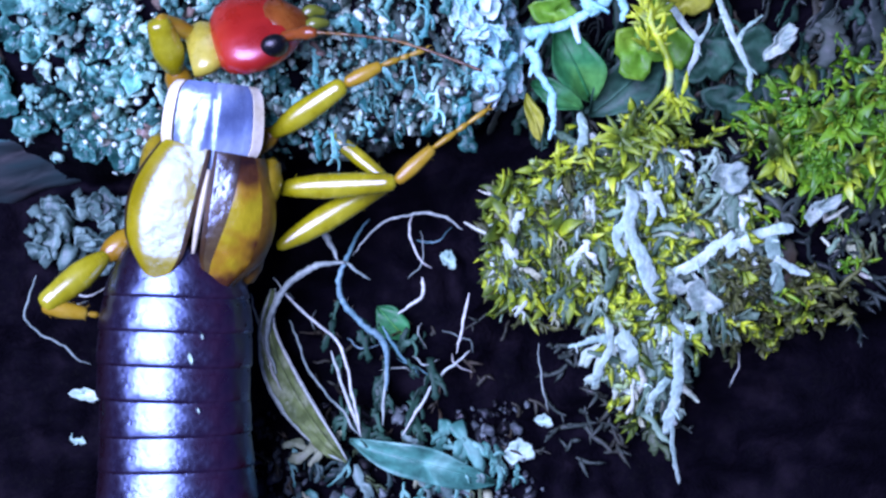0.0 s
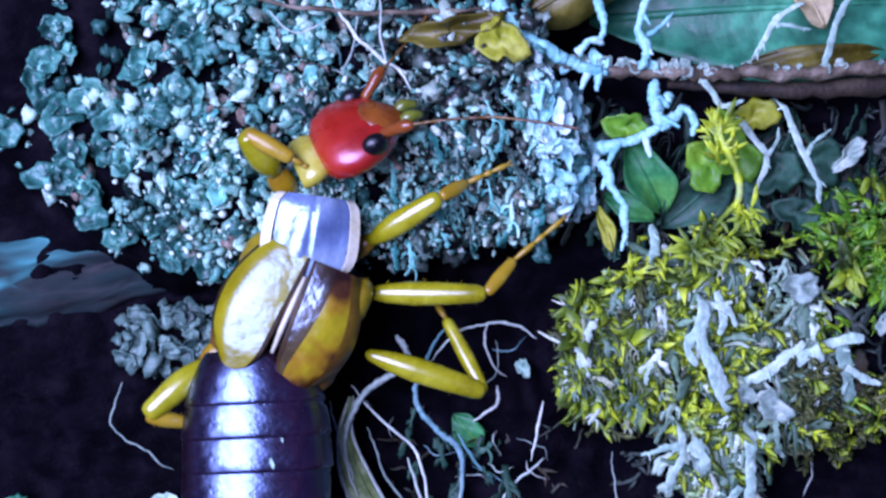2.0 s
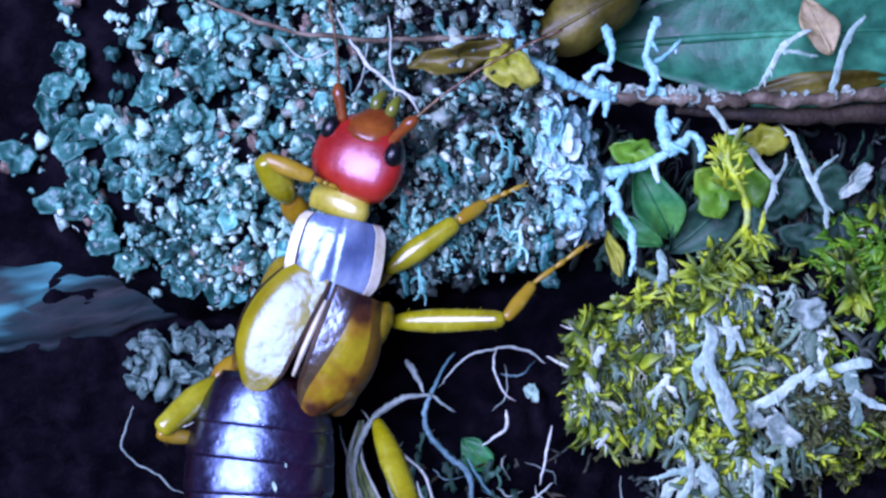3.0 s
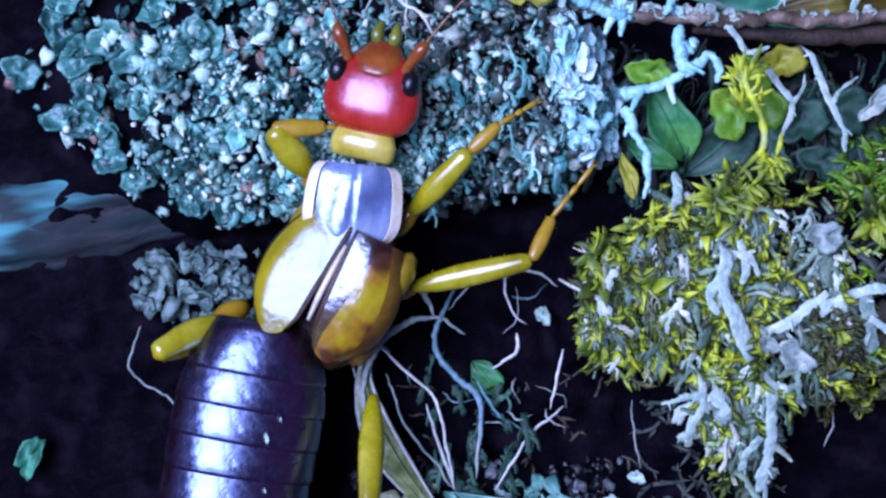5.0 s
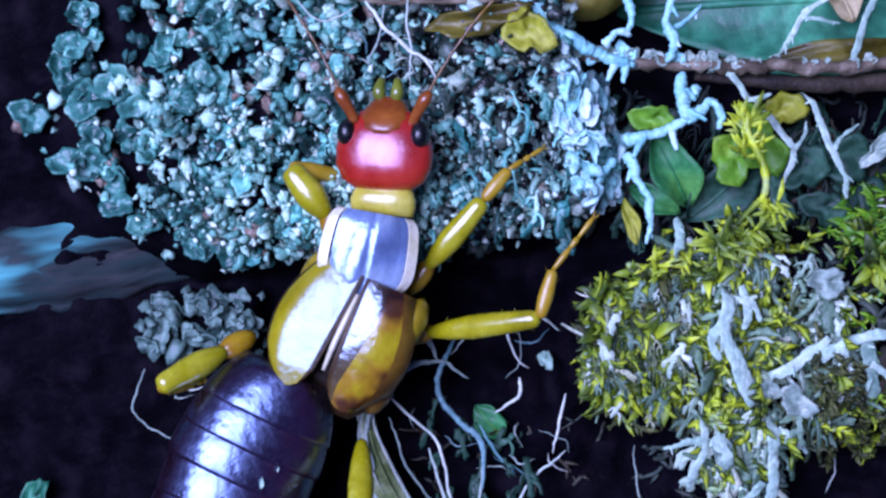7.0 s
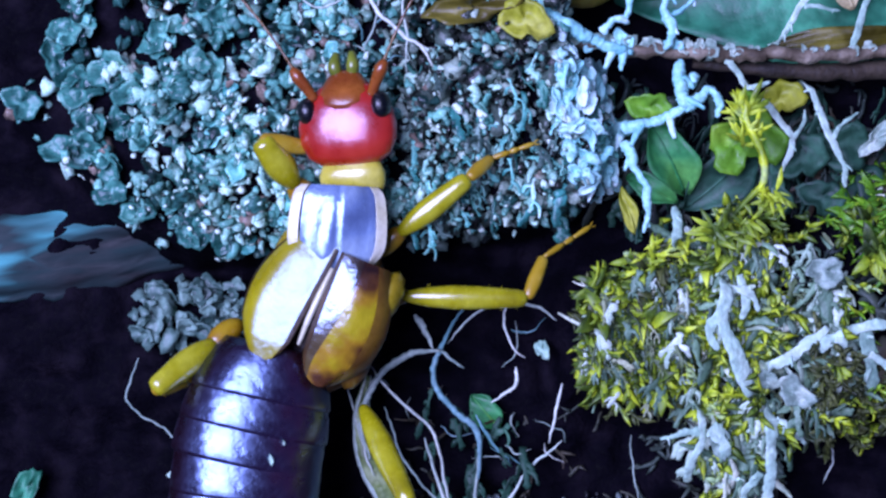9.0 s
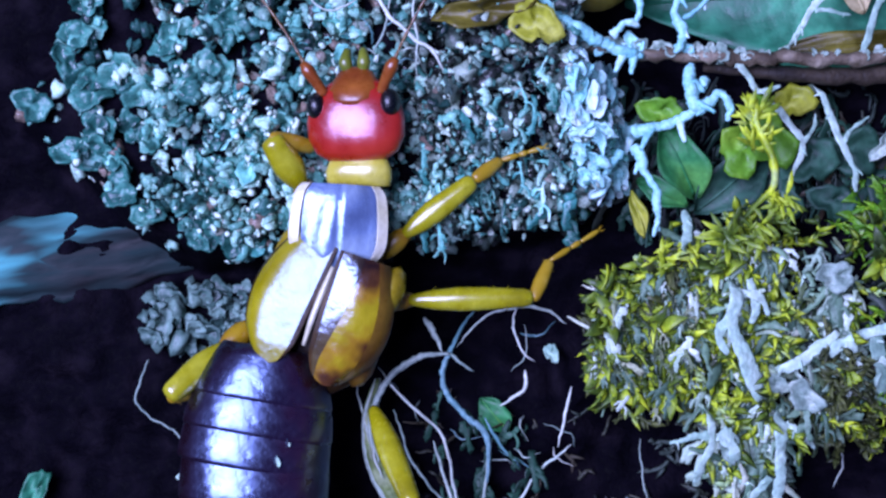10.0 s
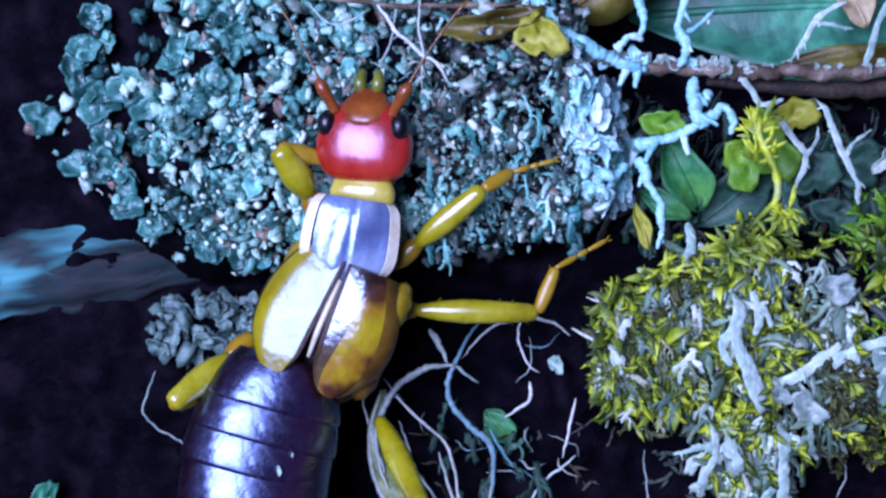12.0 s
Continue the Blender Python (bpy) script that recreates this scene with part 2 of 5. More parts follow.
def tube(points, radii, sides=7, steps=3, lumps=0.0, seed=0, kink=0.0, flat=1.0):
    """A tapering, lumpy tube through points; radii runs evenly from start to end."""
    rng = random.Random(seed)
    line = curve_points(points, steps)
    if kink:
        line = [p + kink * noise.noise_vector(p * 2.2 + Vector((seed, 3, 0))) + 0.4 * kink * noise.noise_vector(p * 7 + Vector((seed, 9, 0))) for p in line]
    verts, faces = [], []
    side = Vector((0.31, 0.17, 0.93))
    for i, p in enumerate(line):
        d = (line[min(i + 1, len(line) - 1)] - line[max(i - 1, 0)]).normalized()
        u = d.cross(side)
        u = (u if u.length > 1e-4 else d.cross(Vector((1, 0, 0)))).normalized()
        w = d.cross(u)
        f = i / (len(line) - 1) * (len(radii) - 1)
        k = min(int(f), len(radii) - 2)
        r = radii[k] + (radii[k + 1] - radii[k]) * (f - k)
        r *= 1 + rng.uniform(-lumps, lumps) * 0.5
        for s in range(sides):
            a = 2 * math.pi * s / sides
            q = p + (u * math.cos(a) / flat + w * math.sin(a) * flat) * r
            if lumps:
                q = p + (q - p) * (1 + 2.2 * lumps * noise.noise(q * (0.55 / max(r, 0.03)) + Vector((seed, 0, 0))) + 0.6 * lumps * noise.noise(q * (1.5 / max(r, 0.03)) + Vector((seed, 5, 0))))
            verts.append(tuple(q))
    for i in range(len(line) - 1):
        for s in range(sides):
            a, b = i * sides + s, i * sides + (s + 1) % sides
            faces.append((a, b, b + sides, a + sides))
    faces.append(tuple(reversed(range(sides))))
    faces.append(tuple(range((len(line) - 1) * sides, len(line) * sides)))
    return verts, faces


def ball(level=1):
    bm = bmesh.new()
    bmesh.ops.create_icosphere(bm, subdivisions=level, radius=1)
    bm.verts.ensure_lookup_table()
    shape = [tuple(v.co) for v in bm.verts], [tuple(v.index for v in f.verts) for f in bm.faces]
    bm.free()
    return shape


BALL_1, BALL_2, BALL_3 = ball(1), ball(2), ball(3)


def ellipsoid(cx, cy, cz, rx, ry, rz, base=BALL_3):
    return [(cx + x * rx, cy + y * ry, cz + z * rz) for x, y, z in base[0]], base[1]


def leaf(length, width, curl=0.2, cup=0.15, wave=0.05, thick=0.05, n=10, m=6, tip=1.0, seed=0):
    """A leaf along +y from its base, with midrib fold, waves and real thickness."""
    rng = random.Random(seed)
    ph = rng.uniform(0, 6)
    top = []
    for i in range(n + 1):
        t = i / n
        w = width / 2 * max(0.03, math.sin(math.pi * t ** tip)) ** 0.7
        for j in range(m + 1):
            s = j / m * 2 - 1
            edge = 1 + 0.12 * math.sin(9 * t + ph + (3 if s > 0 else 0))
            z = curl * length * (t - 0.5) ** 2 * -2 + cup * width * s * s + wave * math.sin(7 * t + 4 * s + ph)
            top.append((s * w * edge, t * length, z))
    k = len(top)
    verts = top + [(x, y, z - thick) for x, y, z in top]
    faces, c = [], m + 1
    for i in range(n):
        for j in range(m):
            a = i * c + j
            faces.append((a, a + 1, a + c + 1, a + c))
            faces.append((k + a, k + a + c, k + a + c + 1, k + a + 1))
    rim = [j for j in range(m)] + [i * c + m for i in range(n)] + [n * c + j for j in range(m, 0, -1)] + [i * c for i in range(n, 0, -1)]
    for a, b in zip(rim, rim[1:] + rim[:1]):
        faces.append((a, k + a, k + b, b))
    return verts, faces


def inside(poly, x, y):
    """Signed distance (mm), positive inside a polygon; x and y are arrays."""
    best, odd = np.full(np.shape(x), 1e9), np.zeros(np.shape(x), bool)
    for (x0, y0), (x1, y1) in zip(poly, poly[1:] + poly[:1]):
        dx, dy = x1 - x0, y1 - y0
        t = np.clip(((x - x0) * dx + (y - y0) * dy) / (dx * dx + dy * dy), 0, 1)
        best = np.minimum(best, np.hypot(x - x0 - t * dx, y - y0 - t * dy))
        if dy:
            odd ^= ((y0 > y) != (y1 > y)) & (x < x0 + (y - y0) / dy * dx)
    return np.where(odd, best, -best)


# ---- the bark: one uneven sheet ----
MOUND = [(-8.2, 9), (-7.9, 5.5), (-8.4, 4.1), (-9.3, 3.1), (-9.5, 2.5), (-8.3, 1.6), (-7.4, 0.9), (-6.5, 0), (-5.4, -0.6), (-4.3, -0.5), (-2.8, -0.2), (-1, -0.3),
         (0.6, 0), (2.2, 0.1), (3.3, 0.5), (4, 1.4), (3.7, 3.3), (3.1, 4.3), (2.7, 9)]
KNOLL = [(-6.7, -1.5), (-6, -1.2), (-4.0, -1.1), (-3.8, -2.5), (-6, -2.7), (-6.7, -2.4)]
CUSHION = [(3.2, -1.2), (4, -0.5), (5.6, -0.1), (6.8, 0.1), (9.8, 0.5), (13, 1.5), (13, -4.0), (9, -4.3), (7.9, -4.4), (6.9, -6.4), (5.4, -5.9), (5.2, -4), (3.3, -3.6), (3.0, -2.5)]
WAVES = [(random.uniform(-1, 1), random.uniform(-1, 1), random.uniform(0, 6.3)) for _ in range(14)]


def height(x, y):
    x, y = np.asarray(x, float), np.asarray(y, float)
    h = np.full(np.shape(x), -2.4)
    for poly, rise, soft in ((MOUND, 2.2, 0.9), (KNOLL, 1.3, 0.6), (CUSHION, 1.9, 1.1)):
        t = np.clip((inside(poly, x, y) + soft * 0.5) / soft, 0, 1)
        h = h + rise * t * t * (3 - 2 * t)
    for k, (a, b, c) in enumerate(WAVES):
        f = 0.7 * 1.25 ** k
        h = h + 0.22 / (1 + 0.45 * k) * np.sin(f * (a * x + b * y) * 1.6 + c)
    return h


def ground_z(x, y):
    return float(height(x, y))


def bark_sheet():
    def spread(n, core):
        s = np.linspace(-1, 1, n)
        return s * core + np.sign(s) * np.abs(s) ** 25 * 60000
    xs, ys = spread(300, 17), spread(230, 13)
    gx, gy = np.meshgrid(xs, ys)
    gz = height(gx, gy)
    far = np.clip((np.hypot(gx, gy) - 16) / 20, 0, 1)
    gz = gz * (1 - far) - 2.4 * far
    verts = np.stack([gx, gy, gz], -1).reshape(-1, 3).tolist()
    c = len(xs)
    faces = [(j * c + i, j * c + i + 1, (j + 1) * c + i + 1, (j + 1) * c + i) for j in range(len(ys) - 1) for i in range(c - 1)]
    tagged(part("ground", (verts, faces), SOIL), "wet rotten bark surface with humps and hollows, coloured near-black for shade", "bark", kind="structure")


bark_sheet()


# ---- grains of crust lichen ----
def knobs(base, seed):
    """A dozen knobbly variants of a ball."""
    out = []
    for k in range(12):
        shift = Vector((seed * 7.3 + k * 3.1, k * 1.7, 0))
        rows = []
        for x in base[0]:
            q = Vector(x)
            r = 1 + 0.75 * noise.noise(q * 1.3 + shift) + 0.55 * noise.noise(q * 2.9 + shift)
            rows.append(tuple(q * max(0.3, r)))
        out.append(rows)
    return np.array(out), np.array(base[1])


def grains(name, poly, count, sizes, mat, label, seed, keep=None, rise=0.35, fine=True):
    """Thousands of small oval and finger-shaped grains on the bark inside a polygon."""
    rng = np.random.default_rng(seed)
    px, py = [p[0] for p in poly], [p[1] for p in poly]
    x = rng.uniform(min(px), max(px), count * 4)
    y = rng.uniform(min(py), min(max(py), 6.9), count * 4)
    ok = inside(poly, x, y) > -0.1
    if keep is not None:
        ok &= rng.uniform(0, 1, len(x)) < keep(x, y)
    x, y = x[ok][:count], y[ok][:count]
    n = len(x)
    r = sizes[0] + (sizes[1] - sizes[0]) * rng.uniform(0, 1, n) ** 2.2
    clump = 0.5 + 0.5 * np.sin(2.1 * x + 1.3 * y) * np.sin(1.7 * y - 0.9 * x + 1)
    z = height(x, y) + rng.uniform(-0.15, rise, n) * (0.4 + 1.2 * clump)
    kinds, faces = knobs(BALL_2 if fine else BALL_1, seed)
    v = kinds[rng.integers(0, len(kinds), n)]
    k = v.shape[1]
    turn = rng.uniform(0, 6.283, n)
    c, d = np.cos(turn)[:, None], np.sin(turn)[:, None]
    v = np.stack([v[..., 0] * c - v[..., 1] * d, v[..., 0] * d + v[..., 1] * c, v[..., 2]], -1)
    a, b = rng.normal(-1.5, 0.7, n), rng.uniform(0.3, 1.4, n)
    ax = np.stack([np.cos(a) * np.sin(b), np.sin(a) * np.sin(b), np.cos(b)], -1)
    long = rng.uniform(0.0, 0.9 if fine else 1.5, n)
    v = v + ax[:, None] * (np.einsum("nkd,nd->nk", v, ax) * long[:, None])[..., None]
    v = v * r[:, None, None] + np.stack([x, y, z], -1)[:, None]
    f = faces[None] + (np.arange(n) * k)[:, None, None]
    return tagged(part(name, (v.reshape(-1, 3).tolist(), f.reshape(-1, 3).tolist()), mat), label, "lichen", kind="stuff")


def patchy(x, y):
    """1 on the crust, falling to 0 in its ragged gaps."""
    v = np.sin(2.3 * x + 1.1 * np.sin(1.9 * y)) + np.sin(2.9 * y + 1.3 * np.sin(1.6 * x + 1)) + 0.8 * np.sin(4.7 * x - 3.9 * y + 2)
    hole = (x > -7.4) & (x < -6.15) & (y > 4.35)
    return np.where(hole, 0.04, np.clip(0.75 + 0.55 * v, 0.12, 1))


grains("crust_lichen", MOUND, 800, (0.06, 0.19), CRUST, "grey-blue granular crust lichen on dark bark", 1, lambda x, y: patchy(x, y) * np.clip((0.8 - x) / 3, 0.1, 1) * np.where(x < -5.2, 0.25, 1))
grains("brown_crust_lichen", MOUND, 480, (0.08, 0.22), CRUST_DARK, "brown-grey granular crust lichen on dark bark", 2, lambda x, y: patchy(x, y) * np.clip((x + 3) / 3, 0, 1))
# Small pale grains double as the crust's specular sparkle.
grains("white_crust_grains", MOUND, 3400, (0.04, 0.105), GLINT_GRAIN, "scattered whitish grains standing in for glints on grey crust lichen", 4, lambda x, y: patchy(x, y) * np.clip(1.1 - np.abs(y - 1.0) / 3.5, 0.1, 1) * np.where(x < -6.5, 0.1, 1) * np.where(x < -4.5, 0.5, 1) * np.where(x > 0.2, 0.55, 1), rise=0.6, fine=False)
grains("small_crust_lichen", KNOLL, 70, (0.08, 0.2), GREY_LOBE, "small patch of dull grey crust lichen", 3)
HOLLOW = [(-1.2, -4.2), (1.0, -3.6), (3.0, -3.4), (4.4, -4.2), (4.8, -7.5), (-2, -8)]
grains("bark_crumbs", [(-1.6, -6.0), (4.4, -6.2), (4.8, -8.4), (-2.2, -8.4)], 260, (0.04, 0.16), SOIL_CRUMB, "dim brown bark crumbs in a hollow", 6, patchy)


# ---- lobed lichen on the rim of the mound ----
def lobe(r, seed):
    """A cupped scale with a thick wavy rim."""
    rng = random.Random(seed)
    k, n, m = rng.uniform(0, 6), 22, 5
    top, faces = [(0, 0, 0)], []
    for j in range(1, m + 1):
        t = j / m
        for i in range(n):
            a = 2 * math.pi * i / n
            w = 1 + 0.2 * math.sin(2 * a + k) + 0.14 * math.sin(3 * a + 2 * k) + 0.1 * math.sin(7 * a + 3 * k) * t
            z = r * (0.30 * t ** 3 + 0.16 * t * math.sin(3 * a + k) + 0.10 * math.sin(5 * t + a * 2 + k))
            if j == m:
                z -= 0.12 * r
            top.append((r * t * w * math.cos(a), r * t * w * math.sin(a) * 0.85, z))
    c = len(top)
    verts = top + [(x * 0.9, y * 0.9, z - 0.22 * r) for x, y, z in top]
    for i in range(n):
        b = (i + 1) % n
        faces += [(0, 1 + i, 1 + b), (c, c + 1 + b, c + 1 + i)]
        for j in range(m - 1):
            p, q = 1 + j * n + i, 1 + j * n + b
            faces += [(p, p + n, q + n, q), (c + p, c + q, c + q + n, c + p + n)]
        p, q = 1 + (m - 1) * n + i, 1 + (m - 1) * n + b
        faces.append((p, c + p, c + q, q))
    return verts, faces


def lobed_lichen():
    plant = tagged(thing("lobed_lichen", -7, 2.8, -1), "teal-grey leafy lichen with rounded lobes on bark", "lichen")
    rng = random.Random(5)
    spots = [(-8.9, 2.9, 0.42), (-8.25, 3.9, 0.38), (-8.1, 4.5, 0.3), (-7.6, 3.2, 0.5), (-7.4, 2.4, 0.42), (-7.9, 1.8, 0.5), (-6.9, 3.6, 0.5), (-6.2, 3.2, 0.36),
             (-7.0, 1.5, 0.4), (-6.3, 2.2, 0.35), (-7.7, 5.1, 0.35), (-5.9, 4.2, 0.38), (-5.2, 3.3, 0.42), (-4.6, 3.6, 0.36), (-6.9, 0.9, 0.35)]
    while len(spots) < 175:
        x, y = rng.uniform(-8, -0.8), rng.uniform(-0.3, 6.2)
        if float(inside(MOUND, x, y)) > 0.1 and float(patchy(x, y)) > 0.55:
            spots.append((x, y, rng.uniform(0.14, 0.36) if x < -4 else rng.uniform(0.10, 0.26)))
    for x, y, r in spots:
        z = max(ground_z(x, y) + 0.3, -0.8)
        # Lobes on the left take the copy with shade in its colour.
        ob = part("lobe", lobe(r, rng.randrange(999)), LOBE_SHADE if x < -4.3 + 0.6 * math.sin(2 * y) else LOBE_PALE, plant)
        ob.matrix_basis = pose((x + 7) * MM, (y - 2.8) * MM, (z + 1) * MM, rng.uniform(-35, 20), rng.uniform(-30, 30), rng.uniform(0, 360))


lobed_lichen()


def grey_lobes():
    plant = tagged(thing("grey_lobed_lichen", -5.4, -1.9, -1), "small dull grey lobed lichen patch on bark", "lichen")
    rng = random.Random(15)
    for _ in range(34):
        x, y = rng.uniform(-6.6, -4.1), rng.uniform(-2.6, -1.2)
        ob = part("lobe", lobe(rng.uniform(0.12, 0.34), rng.randrange(999)), GREY_LOBE, plant)
        ob.matrix_basis = pose((x + 5.4) * MM, (y + 1.9) * MM, (ground_z(x, y) + rng.uniform(0.1, 0.3) + 1) * MM, rng.uniform(-35, 30), rng.uniform(-35, 35), rng.uniform(0, 360))


grey_lobes()


# ---- branching pale lichens: each plant a thing, each branch a part ----
def branching(name, label, mat, branches, lumps=0.22, seed=0, category="lichen", lift=0.0):
    """branches: (points (x, y, rise above the bark or fixed z), start radius, end radius)."""
    x0, y0 = branches[0][0][0][:2]
    z0 = ground_z(x0, y0)
    plant = tagged(thing(name, x0, y0, z0), label, category)
    for i, (pts, r0, r1) in enumerate(branches):
        r0, r1 = (0.46 * r0, 0.42 * r1) if mat is PALE else (r0, r1)
        line = [(x - x0, y - y0, z + lift - z0) for x, y, z in pts]
        if i == 0:
            line.insert(0, (line[0][0] + 0.02, line[0][1] + 0.05, -0.05))
        rng = random.Random(seed * 57 + i)
        nubs = []
        for p in curve_points(line, 3)[1:-1]:
            if rng.random() < 0.18:
                a, l = rng.gauss(-1.6, 0.9), r0 * rng.uniform(1.6, 4.0)
                d = Vector((math.cos(a), math.sin(a), rng.uniform(-0.1, 0.6)))
                nubs.append(tube([tuple(p), tuple(p + d * l * 0.5), tuple(p + d * l + Vector((0, -0.05, 0)))], [r0 * 0.6, r0 * 0.55, r0 * 0.3], 7, 3, 0.25, rng.randrange(99)))
        branch = part("branch", tube(line, [(r0 + (r1 - r0) * k / 9) * (rng.uniform(0.7, 1.35) if mat is PALE else rng.uniform(0.75, 1.25)) for k in range(9)] + [r1 * 0.6], 10 if mat is PALE else 14, 10, lumps * (0.5 if mat is PALE else 0.75), seed * 31 + i, 0.05 if mat is PALE else 0.08, 0.42 if mat is PALE else 1.0), mat, plant)
        for nub in nubs:
            part("nub", nub, mat, branch)
    return plant


branching("frosted_lichen", "blue-white frosted lichen branches crossing a brown twig", FROST, [
    ([(1.9, 5.8, 0.3), (2.4, 5.0, 0.5), (2.9, 4.6, 0.5), (3.4, 4.3, 0.4), (3.9, 4.1, 0.3), (4.5, 3.95, 0.2)], 0.16, 0.11),
    ([(2.6, 5.0, 0.5), (2.2, 4.7, 0.3), (1.7, 4.4, 0.0)], 0.10, 0.05),
    ([(2.9, 4.6, 0.4), (3.0, 4.2, 0.3), (3.2, 3.9, 0.0)], 0.10, 0.06),
    ([(4.2, 5.6, 0.2), (4.4, 5.0, 0.3), (4.3, 4.6, 0.2)], 0.09, 0.06),
    ([(3.8, 4.4, 0.2), (4.1, 4.7, 0.3), (4.4, 4.6, 0.2)], 0.09, 0.06),
    ([(5.5, 5.8, 0.0), (5.2, 5.0, 0.2), (5.3, 4.4, 0.3), (5.2, 4.0, 0.2)], 0.10, 0.08),
    ([(5.2, 4.6, 0.2), (5.6, 4.9, 0.1), (6.0, 5.3, 0.0)], 0.07, 0.04)], 0.3, 1)
branching("clawed_lichen", "white finger-shaped lichen with blunt claws", FROST, [
    ([(4.4, 2.3, 0.0), (4.9, 2.45, 0.2), (5.4, 2.6, 0.3), (5.8, 2.85, 0.4), (6.1, 3.1, 0.4), (6.3, 2.95, 0.4), (6.28, 2.5, 0.3)], 0.15, 0.09),
    ([(5.75, 2.75, 0.4), (5.5, 2.95, 0.45), (5.45, 3.3, 0.45), (5.5, 3.7, 0.4)], 0.14, 0.11),
    ([(5.5, 3.1, 0.4), (5.75, 3.3, 0.35), (5.85, 3.5, 0.3)], 0.10, 0.10),
    ([(4.3, 2.0, 0.1), (4.5, 1.5, 0.2), (4.75, 1.0, 0.2), (4.82, 0.5, 0.15), (4.84, 0.1, 0.1)], 0.11, 0.07),
    ([(4.0, 1.9, 0.1), (3.7, 1.4, 0.1), (3.4, 0.9, 0.0)], 0.10, 0.06)], 0.25, 2)
branching("forked_lichen", "thin grey forked lichen hanging from a twig", PALE, [
    ([(8.5, 3.3, -0.6), (8.7, 2.7, -0.4), (8.95, 2.1, -0.3), (9.25, 1.5, -0.3), (9.3, 1.0, -0.4)], 0.11, 0.07),
    ([(8.95, 2.0, -0.3), (9.2, 2.4, -0.4), (9.6, 2.7, -0.5)], 0.05, 0.03)], 0.2, 3)
branching("forked_lichen", "thin grey forked lichen hanging from a twig", PALE, [
    ([(7.4, 3.0, -0.5), (7.8, 2.5, -0.3), (8.05, 2.1, -0.3), (8.0, 1.7, -0.3), (7.8, 1.2, -0.4)], 0.09, 0.05),
    ([(8.05, 2.05, -0.3), (8.3, 2.3, -0.4), (8.4, 2.7, -0.5)], 0.05, 0.03)], 0.2, 4)
branching("forked_lichen", "short grey forked lichen beside a twig", PALE, [
    ([(6.5, 3.9, -0.2), (6.85, 3.5, -0.1), (7.1, 3.2, -0.2), (7.6, 3.35, -0.3)], 0.09, 0.05)], 0.2, 5)
branching("forked_lichen", "pale forked lichen reaching over a teal leaf", PALE, [
    ([(7.8, 4.2, -0.3), (8.1, 4.8, 0.0), (8.4, 5.2, 0.0), (9.0, 5.5, -0.1)], 0.09, 0.05),
    ([(8.3, 5.0, 0.0), (8.7, 4.95, 0.0), (9.1, 4.9, -0.1)], 0.06, 0.03)], 0.2, 6)
branching("forked_lichen", "pale forked lichen beside a tan bract", PALE, [
    ([(9.3, 3.9, -0.3), (9.5, 4.5, -0.1), (9.7, 5.2, -0.1), (10.2, 5.8, -0.2)], 0.09, 0.06)], 0.2, 7)
branching("pale_lichen", "thick pale grey lichen trunk rising out of moss", PALE, [
    ([(6.35, -1.1, 0.5), (6.25, -1.9, 0.7), (6.55, -2.6, 0.7), (6.9, -3.5, 0.5)], 0.16, 0.2),
    ([(6.3, -1.5, 0.6), (6.0, -2.1, 0.6), (6.2, -2.5, 0.6)], 0.12, 0.08),
    ([(6.4, -1.2, 0.5), (6.9, -1.3, 0.4), (7.1, -1.7, 0.4)], 0.10, 0.06),
    ([(6.7, -0.9, 0.3), (6.8, -1.5, 0.4), (6.75, -1.9, 0.3)], 0.10, 0.07)], 0.25, 8, lift=0.55)
branching("pale_lichen", "antler-shaped pale lichen lying over moss", PALE, [
    ([(8.3, -2.5, 0.2), (8.9, -2.2, 0.3), (9.5, -2.0, 0.35), (9.9, -2.0, 0.3)], 0.12, 0.14),
    ([(8.9, -2.25, 0.3), (8.95, -2.7, 0.3), (9.0, -3.2, 0.2)], 0.15, 0.16),
    ([(9.4, -2.05, 0.3), (9.5, -2.7, 0.3), (9.6, -3.4, 0.2)], 0.16, 0.15),
    ([(9.5, -2.6, 0.3), (9.9, -2.9, 0.3), (10.3, -3.0, 0.2)], 0.10, 0.06)], 0.2, 9, lift=0.55)
branching("pale_lichen", "pale rod-shaped lichen fragment on moss", PALE, [
    ([(7.4, -2.9, 0.3), (8.0, -2.5, 0.35), (8.6, -2.05, 0.3)], 0.11, 0.14)], 0.2, 10, lift=0.55)
branching("pale_lichen", "ragged pale lichen drooping below the moss", PALE, [
    ([(7.4, -4.0, 0.2), (7.4, -4.8, 0.1), (7.35, -5.6, 0.0), (7.2, -6.5, -0.3)], 0.16, 0.14),
    ([(7.5, -4.1, 0.2), (7.8, -4.2, 0.2), (8.2, -4.6, 0.0)], 0.10, 0.06),
    ([(7.2, -5.2, 0.1), (6.9, -5.6, 0.0), (6.8, -6.0, -0.2)], 0.10, 0.07),
    ([(7.3, -6.2, -0.2), (7.4, -7.0, -0.5), (7.6, -7.7, -0.8)], 0.06, 0.05)], 0.3, 11, lift=0.55)
branching("pale_lichen", "ragged pale lichen drooping below the moss", PALE, [
    ([(5.9, -3.9, 0.1), (5.9, -4.5, 0.1), (5.7, -5.0, 0.0), (5.6, -5.4, -0.2)], 0.13, 0.08),
    ([(5.9, -4.3, 0.1), (5.5, -4.35, 0.1), (5.0, -4.5, 0.0)], 0.09, 0.05),
    ([(6.1, -4.2, 0.2), (6.4, -4.6, 0.2), (6.45, -4.9, 0.1)], 0.16, 0.12)], 0.3, 12, lift=0.55)
